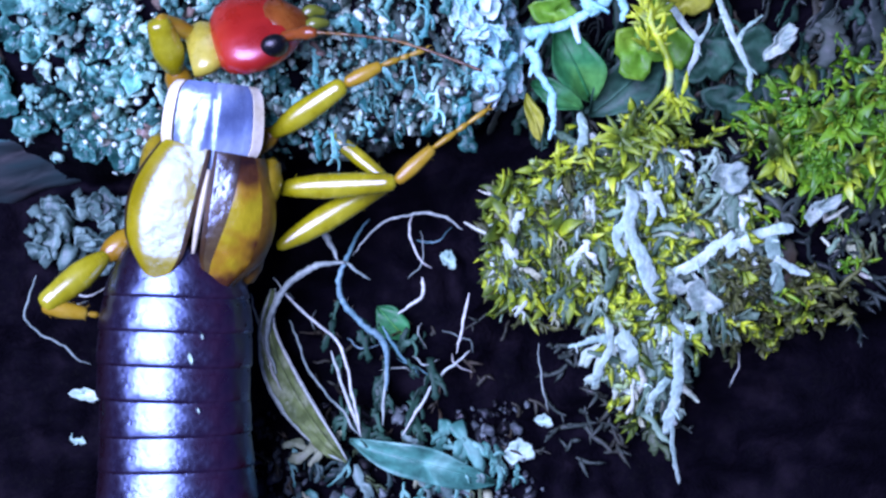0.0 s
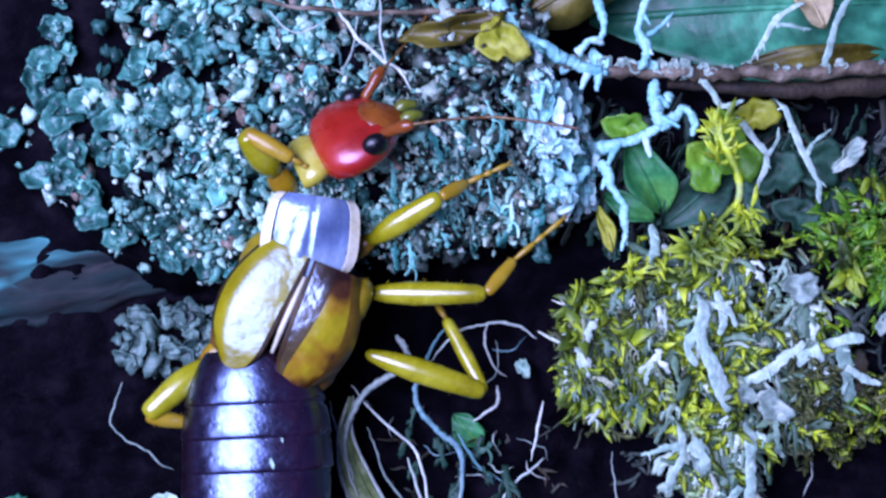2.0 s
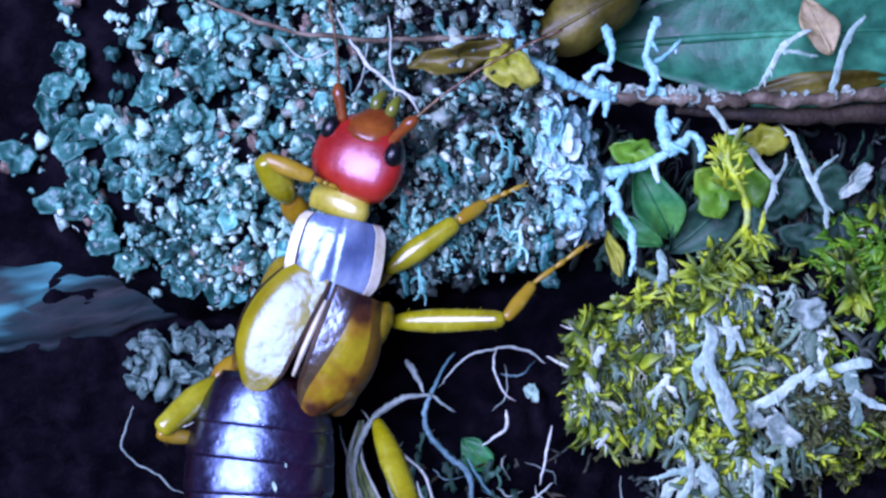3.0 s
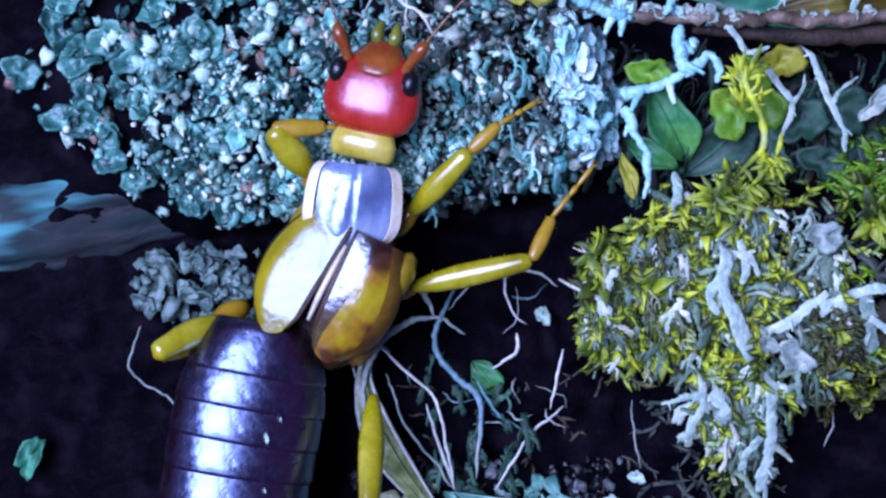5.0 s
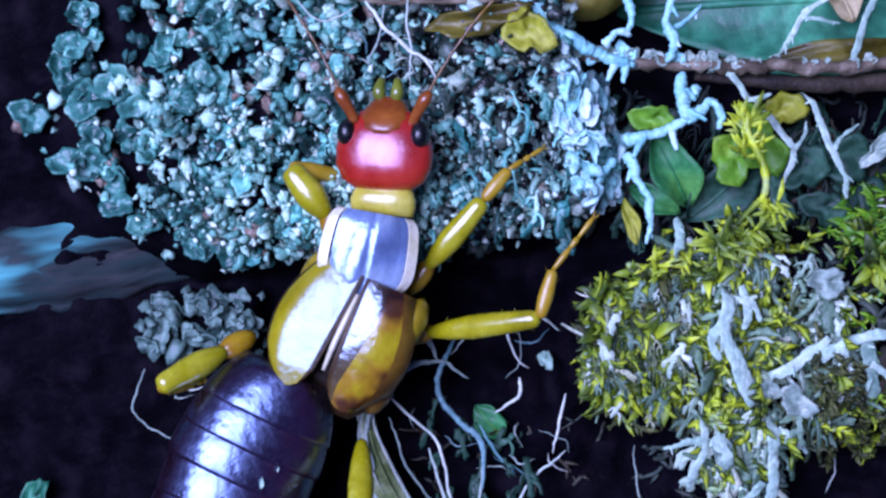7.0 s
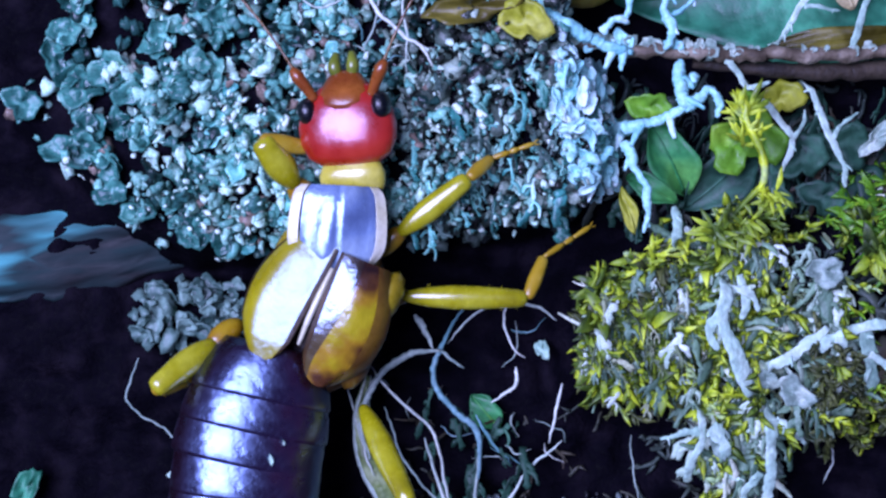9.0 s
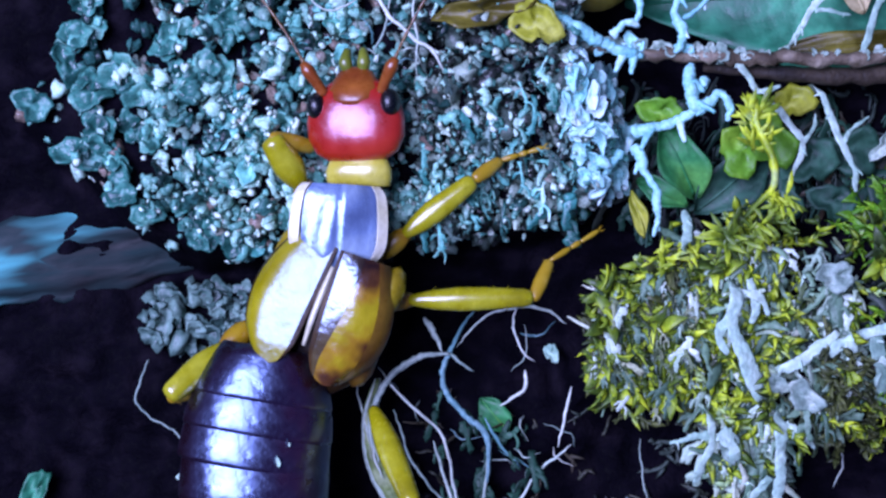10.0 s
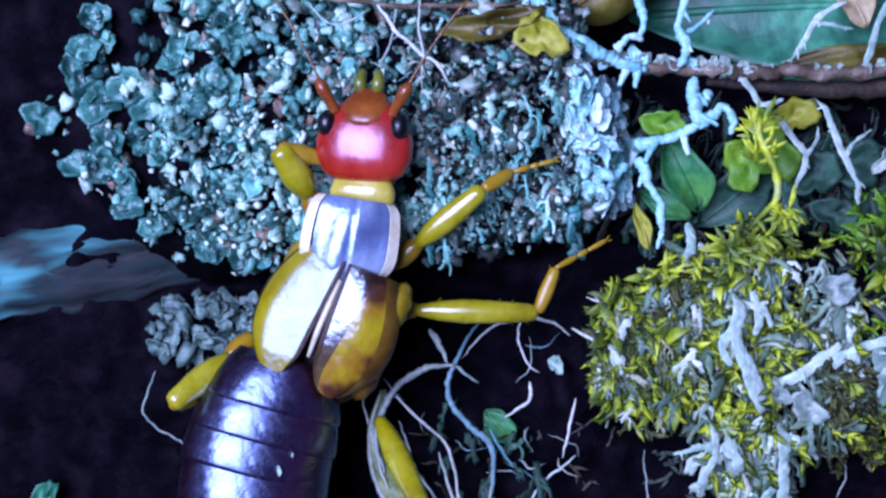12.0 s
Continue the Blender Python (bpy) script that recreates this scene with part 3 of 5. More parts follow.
branching("pale_lichen", "short pale lichen stub beside yellow moss", PALE, [
    ([(5.35, -0.2, 0.0), (5.4, 0.2, 0.1), (5.3, 0.6, 0.1)], 0.12, 0.09)], 0.2, 13, lift=0.55)


def frond(seed, fingers=3):
    """A flat ragged strap, one unit long, that hangs towards -y and splits into blunt fingers."""
    rng = random.Random(seed)
    bend = rng.uniform(-0.25, 0.25)
    spine = [(0, 0.05, -0.06), (bend * 0.4, -0.25, 0.06), (bend, -0.55, 0.10), (bend * 1.1, -0.85, 0.04), (bend * 0.8, -1.0, -0.06)]
    r = rng.uniform(0.032, 0.075)
    bits = [tube(spine, [r * rng.uniform(0.5, 1.4) for _ in range(6)] + [r * 0.5], 8, 4, 0.35, seed, 0.03, 0.6)]
    for _ in range(rng.randint(1, fingers)):
        k, side = rng.uniform(0.15, 0.75), rng.choice((-1, 1))
        x, y, l = bend * k * 1.2, -k, rng.uniform(0.18, 0.45)
        bits.append(tube([(x, y, 0.07), (x + side * l * 0.6, y - l * 0.25, 0.12), (x + side * l * 0.85, y - l, 0.05)], [r * 0.7, r * rng.uniform(0.5, 1.0), r * 0.45], 7, 4, 0.35, rng.randrange(99), 0.03, 0.65))
    return joined(bits)


def tuft(seed):
    """A spray of short blunt moss leaves, one unit across."""
    rng, bits = random.Random(seed), []
    for _ in range(rng.randint(7, 11)):
        a, el, l = rng.gauss(-1.5, 1.5), rng.uniform(0.0, 1.1), rng.uniform(0.3, 0.6)
        m = pose(rng.uniform(-0.12, 0.12), rng.uniform(-0.2, 0.2), 0, 0, 0, math.degrees(a) - 90) @ pose(0, 0, 0, math.degrees(el), rng.uniform(-40, 40))
        bits.append(moved(leaf(l, l * rng.uniform(0.25, 0.42), 0.5, 0.25, 0.02, 0.05, 5, 2, 0.9, rng.randrange(99)), m))
    return joined(bits)


def lodged(name, label, category, piece, shapes, poly, count, mats, sizes, seed, lift, keep=None):
    """A plant of many alike pieces that share a few meshes, set on the bark inside a polygon."""
    rng = random.Random(seed)
    x0, y0 = poly[0]
    z0 = ground_z(x0, y0)
    plant = tagged(thing(name, x0, y0, z0), label, category)
    meshes = []
    for k, shape in enumerate(shapes):
        first = part(piece, shape, mats[k % len(mats)])
        meshes.append(first.data)
        bpy.data.objects.remove(first)
    made, xs, ys = 0, [p[0] for p in poly], [p[1] for p in poly]
    while made < count:
        x, y = rng.uniform(min(xs), max(xs)), rng.uniform(min(ys), max(ys))
        if float(inside(poly, x, y)) < 0.05 or (keep and rng.random() > keep(x, y)):
            continue
        made += 1
        ob = new(piece, rng.choice(meshes))
        ob.parent = plant
        size = sizes[0] + (sizes[1] - sizes[0]) * rng.random() ** 1.6
        turn = pose((x - x0) * MM, (y - y0) * MM, (max(ground_z(x, y), -2.0) + rng.uniform(*lift) - z0) * MM, rng.uniform(-25, 30), rng.uniform(-35, 35), rng.gauss(0, 20))
        ob.matrix_basis = turn @ Matrix.Diagonal((size * rng.uniform(0.8, 1.4), size * rng.uniform(0.9, 1.3), size, 1))


def streaky(x, y):
    """Hanging streams of lichen with gaps between them."""
    return min(1.0, max(0.05, 0.5 + 0.7 * math.sin(3.1 * x + 0.6 * y) + 0.45 * math.sin(1.3 * y + 5.2 * x + 1)))


STREAMS = [(5.9, 0.2), (7.2, 0.1), (8.6, -0.2), (9.2, -2.2), (8.7, -4.2), (7.9, -4.7), (7.7, -6.3), (7.0, -6.7), (6.5, -5.4), (6.1, -5.4), (5.9, -4.2), (5.7, -2.4), (5.4, -0.6)]
lodged("hanging_lichen", "strap-like whitish lichen strands hanging through moss", "lichen", "frond", [frond(k) for k in range(16)], STREAMS, 230, [DROOP], (0.3, 1.15), 64, (0.2, 0.9), streaky)
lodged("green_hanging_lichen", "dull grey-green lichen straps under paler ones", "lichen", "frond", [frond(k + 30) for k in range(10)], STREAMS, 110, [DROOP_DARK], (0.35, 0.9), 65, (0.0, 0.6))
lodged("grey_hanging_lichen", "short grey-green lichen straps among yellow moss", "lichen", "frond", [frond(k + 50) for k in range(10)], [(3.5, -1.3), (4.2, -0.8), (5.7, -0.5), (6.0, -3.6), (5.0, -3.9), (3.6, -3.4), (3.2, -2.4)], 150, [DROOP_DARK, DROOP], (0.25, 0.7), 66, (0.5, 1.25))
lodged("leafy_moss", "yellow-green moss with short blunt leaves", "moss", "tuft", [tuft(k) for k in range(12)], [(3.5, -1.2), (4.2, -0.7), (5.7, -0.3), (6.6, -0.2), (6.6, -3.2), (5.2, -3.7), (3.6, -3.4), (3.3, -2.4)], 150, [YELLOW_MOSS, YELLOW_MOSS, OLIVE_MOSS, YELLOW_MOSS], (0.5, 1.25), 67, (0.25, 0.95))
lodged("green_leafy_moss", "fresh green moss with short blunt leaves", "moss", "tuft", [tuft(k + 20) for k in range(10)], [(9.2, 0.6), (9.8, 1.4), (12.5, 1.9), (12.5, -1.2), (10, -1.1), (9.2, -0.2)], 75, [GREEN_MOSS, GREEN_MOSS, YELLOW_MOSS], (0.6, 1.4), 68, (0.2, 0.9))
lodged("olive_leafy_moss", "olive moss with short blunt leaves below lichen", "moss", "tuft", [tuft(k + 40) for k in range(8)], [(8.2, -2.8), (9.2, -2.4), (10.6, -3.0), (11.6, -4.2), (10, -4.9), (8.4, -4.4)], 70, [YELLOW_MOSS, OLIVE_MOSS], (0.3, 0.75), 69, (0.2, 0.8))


def flake(x, y, z, length, width, turn, label, mat=FLAKE, name="lichen_flake", seed=0, tilt=0, category="lichen"):
    v, f = lobe(length * 0.42, seed * 13 + 5)
    ob = part(name, ([(a * width / length, b * 1.15, c) for a, b, c in v], f), mat)
    ob.matrix_basis = pose(x * MM, y * MM, z * MM, tilt, 0, turn)
    return tagged(ob, label, category)


flake(8.6, -0.85, 0.6, 1.1, 0.7, -65, "pale grey lichen flake lying on moss", seed=1)
flake(7.9, -3.45, 0.75, 1.0, 0.75, 75, "pale lichen flake with ragged edge on moss", seed=2)
flake(7.3, -3.2, 0.7, 0.7, 0.5, 40, "pale lichen flake with ragged edge on moss", seed=3)
flake(6.3, -4.55, 0.6, 0.8, 0.5, 20, "small white lichen flake below the moss", seed=4)
flake(10.6, -1.6, 0.5, 1.0, 0.5, -50, "pale grey lichen flake lying on moss", seed=5)
flake(10.1, 2.1, -0.8, 1.2, 0.5, -55, "pale grey lichen flake on dark bark", seed=6)
flake(-9.3, -5.85, -2.0, 1.4, 0.6, -30, "pale green leaf fragment on dark bark", TEAL_LEAF, "leaf_fragment", 7, category="leaf")
flake(4.2, -7.2, -2.0, 0.8, 0.7, 10, "white lichen chip on dark bark", PALE, seed=8)
flake(4.8, -6.5, -2.0, 0.5, 0.35, 40, "white lichen chip on dark bark", PALE, seed=9)
flake(-5.7, -5.6, -2.0, 0.7, 0.4, 70, "white lichen chip on dark bark", PALE, seed=10)
flake(-5.9, -6.6, -2.0, 0.5, 0.3, 30, "pale lichen chip on dark bark", PALE, seed=11)

# frosted clump right of the mound
CLUMP = [(2.9, 3.9), (4.0, 3.8), (4.3, 2.4), (4.3, 1.2), (3.6, 0.7), (3.1, 1.6), (2.8, 2.8)]
grains("frosted_grains", CLUMP, 130, (0.08, 0.2), FROST, "blue-white frosted lichen grains on bark", 8, rise=0.5)


def frosted_clump():
    x0, y0 = 3.6, 2.4
    clump = tagged(thing("frosted_clump", x0, y0, 0), "blue-white frosted scaly lichen clump on bark", "lichen")
    rng = random.Random(77)
    made = 0
    while made < 95:
        x, y = rng.uniform(2.8, 4.3), rng.uniform(0.7, 3.9)
        if float(inside(CLUMP, x, y)) < 0 or (y < 2.2 and rng.random() < 0.45):
            continue
        made += 1
        v, f = lobe(rng.uniform(0.12, 0.27), rng.randrange(999))
        ob = part("scale", ([(a * 0.65, b * 1.5, c) for a, b, c in v], f), FROST, clump)
        ob.matrix_basis = pose((x - x0) * MM, (y - y0) * MM, (ground_z(x, y) + rng.uniform(0.1, 1.1)) * MM, rng.uniform(-60, 40), rng.uniform(-60, 50), rng.gauss(0, 30))


frosted_clump()


# ---- moss ----
def shoots(name, poly, count, length, mat, label, seed, leafy=8, keep=None, rise=(0.0, 0.5), thick=0.035, category="moss", blade=0.16, slim=0.10, lean=None, tufts=0, lumps=0.15, curl=0.6):
    """Curved shoots with small pointed leaves standing on the bark inside a polygon."""
    rng = random.Random(seed)
    xs, ys = [p[0] for p in poly], [p[1] for p in poly]
    shapes, made = [], 0
    homes = []
    while len(homes) < tufts:
        q = rng.uniform(min(xs), max(xs)), rng.uniform(min(ys), max(ys)), rng.uniform(-0.1, 0.65), rng.uniform(0.7, 1.5)
        if float(inside(poly, q[0], q[1])) > 0:
            homes.append(q)
    while made < count:
        x, y = rng.uniform(min(xs), max(xs)), rng.uniform(min(ys), max(ys))
        home = rng.choice(homes) if homes else None
        if home:
            x, y = home[0] + rng.gauss(0, 0.2), home[1] + rng.gauss(0, 0.2)
        if float(inside(poly, x, y)) < 0 or (keep and rng.random() > keep(x, y)):
            continue
        made += 1
        z = ground_z(x, y) - 0.05 + rng.uniform(*rise) * rng.random()
        a, el, n = rng.uniform(0, 6.283), rng.uniform(0.2, 1.25), length * rng.uniform(0.5, 1.3)
        if lean is not None and rng.random() < 0.75:
            a, el = math.radians(rng.gauss(lean, 40)), rng.uniform(-0.1, 0.7)
        if home:
            z, n = z + home[2], n * home[3]
            if rng.random() < 0.6:
                a = math.atan2(y - home[1], x - home[0])
        p, pts = Vector((x, y, z)), []
        for s in range(4):
            pts.append(tuple(p))
            d = Vector((math.cos(a) * math.cos(el), math.sin(a) * math.cos(el), math.sin(el)))
            p = p + d * n / 3
            a, el = a + rng.uniform(-curl, curl), el + rng.uniform(-0.5, 0.35)
        r = thick * rng.uniform(0.7, 1.4)
        shapes.append(tube(pts, [r, r * 1.1, r * 0.5] if lumps < 0.2 else [r * rng.uniform(0.55, 1.4) for _ in range(5)] + [r * 0.4], 5 if lumps < 0.2 else 7, 3 if lumps < 0.2 else 4, lumps, made, 0.0, 1.0 if lumps < 0.2 else 0.7))
        line = curve_points(pts, 3)
        for k in range(leafy):
            i = 1 + int((len(line) - 2) * (k + rng.random()) / leafy)
            c, d = line[i], (line[i + 1] - line[i]).normalized()
            out = (d.cross(Vector((rng.uniform(-1, 1), rng.uniform(-1, 1), rng.uniform(-1, 1)))).normalized() + d * rng.uniform(0.5, 1.2) + Vector((0, 0, 0.25))).normalized()
            w = out.cross(Vector((rng.uniform(-1, 1), rng.uniform(-1, 1), 1))).normalized()
            m, bl = out.cross(w), blade * rng.uniform(0.6, 1.4)
            bend = Vector((rng.uniform(-0.5, 0.5), rng.uniform(-0.6, 0.2), rng.uniform(-0.5, 0.1)))
            q = []
            for t, g in ((0.0, 0.6), (0.3, 1.0), (0.65, 0.8), (1.0, 0.08)):
                o = c + out * bl * t + bend * bl * t * t
                q += [o + w * bl * slim * g, o - w * bl * slim * g, o - m * bl * slim * 0.8 * g]
            sides = [(i + k, i + (k + 1) % 3, i + 3 + (k + 1) % 3, i + 3 + k) for i in (0, 3, 6) for k in range(3)]
            shapes.append(([tuple(v) for v in q], sides + [(2, 1, 0), (9, 10, 11)]))
    return tagged(part(name, joined(shapes), mat), label, category, kind="stuff")


WEST = [(3.6, -1.3), (4.2, -0.75), (5.6, -0.35), (6.5, -0.3), (6.9, -1.5), (6.7, -3.2), (5.2, -3.6), (3.7, -3.4), (3.4, -2.4)]
EAST = [(8.6, 0.6), (9.6, 1.6), (13, 2.2), (13, -4.2), (9.2, -4.4), (8.3, -3.8), (8.4, -1.0)]
MIDDLE = [(5.6, 0.0), (9.0, 0.2), (9.6, -2.4), (8.9, -4.3), (7.6, -4.6), (7.2, -6.6), (6.3, -6.0), (6.0, -4.2), (5.5, -3.3)]
shoots("yellow_moss", WEST, 50, 1.0, YELLOW_MOSS, "yellow-green feathery moss cushion", 11, blade=0.22, thick=0.05, leafy=11, lean=-85, tufts=26, slim=0.30, curl=1.0)
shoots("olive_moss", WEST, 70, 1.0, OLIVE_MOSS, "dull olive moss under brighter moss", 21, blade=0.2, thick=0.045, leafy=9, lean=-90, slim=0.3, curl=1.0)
shoots("pale_tangle", WEST, 260, 0.8, PALE_TANGLE, "thin grey lichen threads among moss", 12, leafy=1, rise=(0.1, 0.8), category="lichen", thick=0.036, lean=-90)
NORTH_TUFT = [(9.3, 1.0), (9.8, 1.6), (13, 2.0), (13, -1.0), (10, -1.0), (9.4, -0.2)]
SOUTH_TUFT = [(8.3, -2.6), (9.2, -2.3), (10.4, -3.0), (12, -3.9), (11.8, -5.0), (10, -4.9), (8.4, -4.3)]
shoots("green_moss", NORTH_TUFT, 35, 1.0, GREEN_MOSS, "fresh green feathery moss", 13, blade=0.27, thick=0.05, leafy=12, slim=0.28, tufts=15, curl=0.9)
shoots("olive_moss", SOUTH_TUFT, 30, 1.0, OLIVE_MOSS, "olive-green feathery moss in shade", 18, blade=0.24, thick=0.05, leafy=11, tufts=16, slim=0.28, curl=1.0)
shoots("green_moss", EAST, 16, 0.9, GREEN_MOSS, "sparse green moss shoots on bark", 19, blade=0.3, thick=0.045, leafy=10, slim=0.18, curl=0.9)
shoots("pale_tangle", EAST, 60, 0.6, PALE_TANGLE, "thin grey lichen threads among green moss", 17, leafy=2, rise=(0.1, 0.5), category="lichen", thick=0.055)
shoots("pale_tangle", MIDDLE, 190, 0.8, PALE_TANGLE, "dense pale grey lichen tangle", 14, leafy=0, rise=(0.1, 0.8), category="lichen", thick=0.042, lean=-92, tufts=50, lumps=0.3)
shoots("olive_moss", MIDDLE, 150, 1.1, YELLOW_MOSS, "sparse olive moss among pale lichen", 15, keep=lambda x, y: 1.0 if x < 7.4 else 0.1, blade=0.27, leafy=11, lean=-80, tufts=16, slim=0.3, curl=1.0)


# Litter and scraps here carry the shade in their dark colours.
SHADE = [(4.2, 3.6), (6, 3.5), (13, 3.4), (13, 0.5), (8.8, 0.6), (6.8, 0.2), (4.6, 0.3), (4.2, 1.6)]
shoots("dim_litter", SHADE, 90, 0.9, LITTER, "tangled plant litter coloured dim for shade on bark", 23, curl=1.2, leafy=1, rise=(0.0, 0.5), category="litter", thick=0.05, blade=0.3, slim=0.2)
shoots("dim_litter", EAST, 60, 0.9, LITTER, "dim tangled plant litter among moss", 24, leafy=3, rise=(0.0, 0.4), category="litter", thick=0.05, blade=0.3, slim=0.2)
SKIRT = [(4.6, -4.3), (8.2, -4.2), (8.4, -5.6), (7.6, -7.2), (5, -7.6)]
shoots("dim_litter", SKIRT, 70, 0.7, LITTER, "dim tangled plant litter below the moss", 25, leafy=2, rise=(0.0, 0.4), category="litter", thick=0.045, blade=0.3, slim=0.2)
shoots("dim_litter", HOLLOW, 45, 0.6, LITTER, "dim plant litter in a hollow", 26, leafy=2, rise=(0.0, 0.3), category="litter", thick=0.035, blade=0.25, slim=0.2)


lodged("shaded_litter", "teal and brown plant scraps coloured dim for shade on bark", "litter", "scrap", [frond(k + 80, 4) for k in range(12)], SHADE, 150, [LITTER, SHADED_TEAL], (0.6, 1.7), 71, (0.0, 0.5))
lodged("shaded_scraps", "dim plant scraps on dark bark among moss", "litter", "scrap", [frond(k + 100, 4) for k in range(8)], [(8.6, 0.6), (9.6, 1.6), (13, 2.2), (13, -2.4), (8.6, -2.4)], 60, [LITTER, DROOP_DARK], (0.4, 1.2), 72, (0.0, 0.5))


NET = [(0.1, -2.9), (2.4, -3.2), (2.6, -4.6), (1.9, -6.2), (0.3, -6.6), (-0.7, -5.0)]
lodged("root_netting", "dim teal rootlets and scraps in a hollow", "root", "rootlet", [frond(k + 130, 4) for k in range(10)], NET, 22, [SHADED_TEAL], (0.5, 1.1), 73, (0.1, 0.7))
lodged("hollow_scraps", "dim grey-green plant scraps at a leaf's foot", "litter", "scrap", [frond(k + 150, 4) for k in range(8)], [(-1.2, -6.3), (3.4, -6.4), (4.4, -7.4), (3.4, -8.3), (-1.4, -8.2)], 45, [DROOP_DARK, MINT_LEAF, GREY_LOBE], (0.4, 1.1), 74, (0.0, 0.5))


def scaly_lichen():
    """Ragged pale scales lodged in the moss."""
    x0, y0 = 6.8, -3.0
    plant = tagged(thing("scaly_lichen", x0, y0, ground_z(x0, y0)), "ragged pale lichen scales lodged in moss", "lichen")
    z0, rng, made = ground_z(x0, y0), random.Random(91), 0
    while made < 110:
        x, y = rng.uniform(5.2, 9.6), rng.uniform(-6.4, 0.1)
        if float(inside(MIDDLE, x, y)) < 0:
            continue
        made += 1
        r = rng.uniform(0.06, 0.15)
        shape = [(a * 0.4, b * 2.0, c) for a, b, c in (lobe(r, rng.randrange(999)))[0]], lobe(r, 0)[1]
        ob = part("scale", shape, (PALE, DROOP, DROOP_DARK)[made % 3], plant)
        ob.matrix_basis = pose((x - x0) * MM, (y - y0) * MM, (ground_z(x, y) + rng.uniform(0.15, 0.75) - z0) * MM, rng.uniform(-50, 40), rng.uniform(-50, 50), rng.gauss(0, 35))


scaly_lichen()
EAST_CRUST = [(-1.5, 6.6), (-1.0, 4.0), (-0.6, 1.5), (-0.4, 0.1), (2.2, 0.2), (3.4, 0.6), (3.9, 1.6), (3.6, 3.4), (3.0, 4.4), (2.6, 6.6)]
WEST_CRUST = [(-6.4, 6.4), (-6.8, 3.0), (-6.0, 0.6), (-5.2, -0.3), (-2.8, -0.1), (-0.6, -0.1), (-0.6, 6.4)]
shoots("coral_lichen", WEST_CRUST, 360, 0.5, CRUST, "teal-grey knobbly coral-like lichen on bark", 27, leafy=0, rise=(0.1, 0.7), category="lichen", thick=0.085, lumps=0.4)
shoots("coral_lichen", EAST_CRUST, 520, 0.42, CRUST_DARK, "dense grey-brown coral-like lichen on bark", 16, leafy=0, rise=(0.0, 0.5), category="lichen", thick=0.06, lumps=0.35)
shoots("coral_lichen", EAST_CRUST, 190, 0.5, CRUST, "grey-blue coral-like lichen on bark", 20, leafy=0, rise=(0.1, 0.6), category="lichen", thick=0.055, lumps=0.35)

lodged("branched_crust_lichen", "pale teal branched lichen over dark crust", "lichen", "branch", [frond(k + 170, 4) for k in range(12)], EAST_CRUST, 90, [LOBE_PALE, GREY_LOBE, LOBE_SHADE], (0.3, 0.75), 75, (0.2, 0.7), lambda x, y: 1.0 if y < 4.1 else 0.0)


def sprig():
    """A tall yellow moss shoot with a star of pointed leaves."""
    x0, y0 = 6.4, -0.1
    z0 = ground_z(x0, y0)
    plant = tagged(thing("moss_sprig", x0, y0, z0), "tall yellow-green moss sprig with starry tufts", "moss")
    line = [(6.5, 0.2, 0.3), (6.9, 0.7, 0.6), (7.22, 1.1, 0.8), (7.2, 1.7, 0.8), (6.95, 2.2, 0.8), (6.75, 2.8, 0.7)]
    part("stem", tube([(x - x0, y - y0, z - z0) for x, y, z in line], [0.06, 0.06, 0.09, 0.09, 0.05], 7, 4, 0.15), YELLOW_MOSS, plant)
    rng = random.Random(21)
    tufts = [(6.3, 0.0, 0.75, 34, 0.55), (6.85, 0.15, 0.75, 24, 0.5), (7.35, 0.75, 0.8, 24, 0.5), (6.8, 2.6, 0.8, 24, 0.6), (6.95, 2.0, 0.8, 16, 0.5), (7.4, 0.25, 0.7, 14, 0.45), (5.6, -0.3, 0.4, 14, 0.45), (4.9, -0.55, 0.4, 14, 0.45)]
    for cx, cy, cz, n, size in tufts:
        for _ in range(n):
            a, el, s = (rng.gauss(0, 0.7) if cy > 1.5 else rng.uniform(0, 6.28)), rng.uniform(-0.2, 0.8), size * rng.uniform(0.6, 1.2)
            m = pose(cx - x0 + rng.uniform(-0.2, 0.2), cy - y0 + rng.uniform(-0.2, 0.2), cz - z0 - 0.1, 0, 0, math.degrees(a)) @ pose(0, 0, 0, math.degrees(el))
            part("leaf", moved(leaf(s, s * 0.19, 0.2, 0.2, 0.02, 0.02, 5, 2, 1.0, rng.randrange(99)), m), YELLOW_MOSS, plant)


sprig()


# ---- leaves and the twig behind ----
def plain_leaf(name, x, y, z, length, width, turn, mat, label, seed, tilt=0, curl=0.2, cup=0.12, tip=1.0):
    ob = part(name, moved(leaf(length, width, curl, cup, 0.06, 0.06, 14, 8, tip, seed), pose(0, -length / 2, 0)), mat)
    ob.matrix_basis = pose(x * MM, y * MM, z * MM, tilt, 0, turn)
    rib = [(0, (t - 0.5) * length, curl * length * (t - 0.5) ** 2 * -2 + 0.06 * math.sin(7 * t + random.Random(seed).uniform(0, 6)) + 0.01) for t in (0.04, 0.25, 0.5, 0.75, 0.96)]
    part("midrib", tube(rib, [0.03 * width + 0.015, 0.02 * width + 0.01, 0.012], 6, 4), mat, ob)
    return tagged(ob, label, "leaf")


plain_leaf("teal_leaf", 9.1, 5.6, -1.3, 9.5, 3.4, -88, TEAL_LEAF, "broad teal leaf lying on bark behind a twig", 1)
plain_leaf("teal_leaf", 11.6, 4.4, -1.7, 5, 1.8, -95, TEAL_LEAF, "dull teal leaf on dark bark", 2)
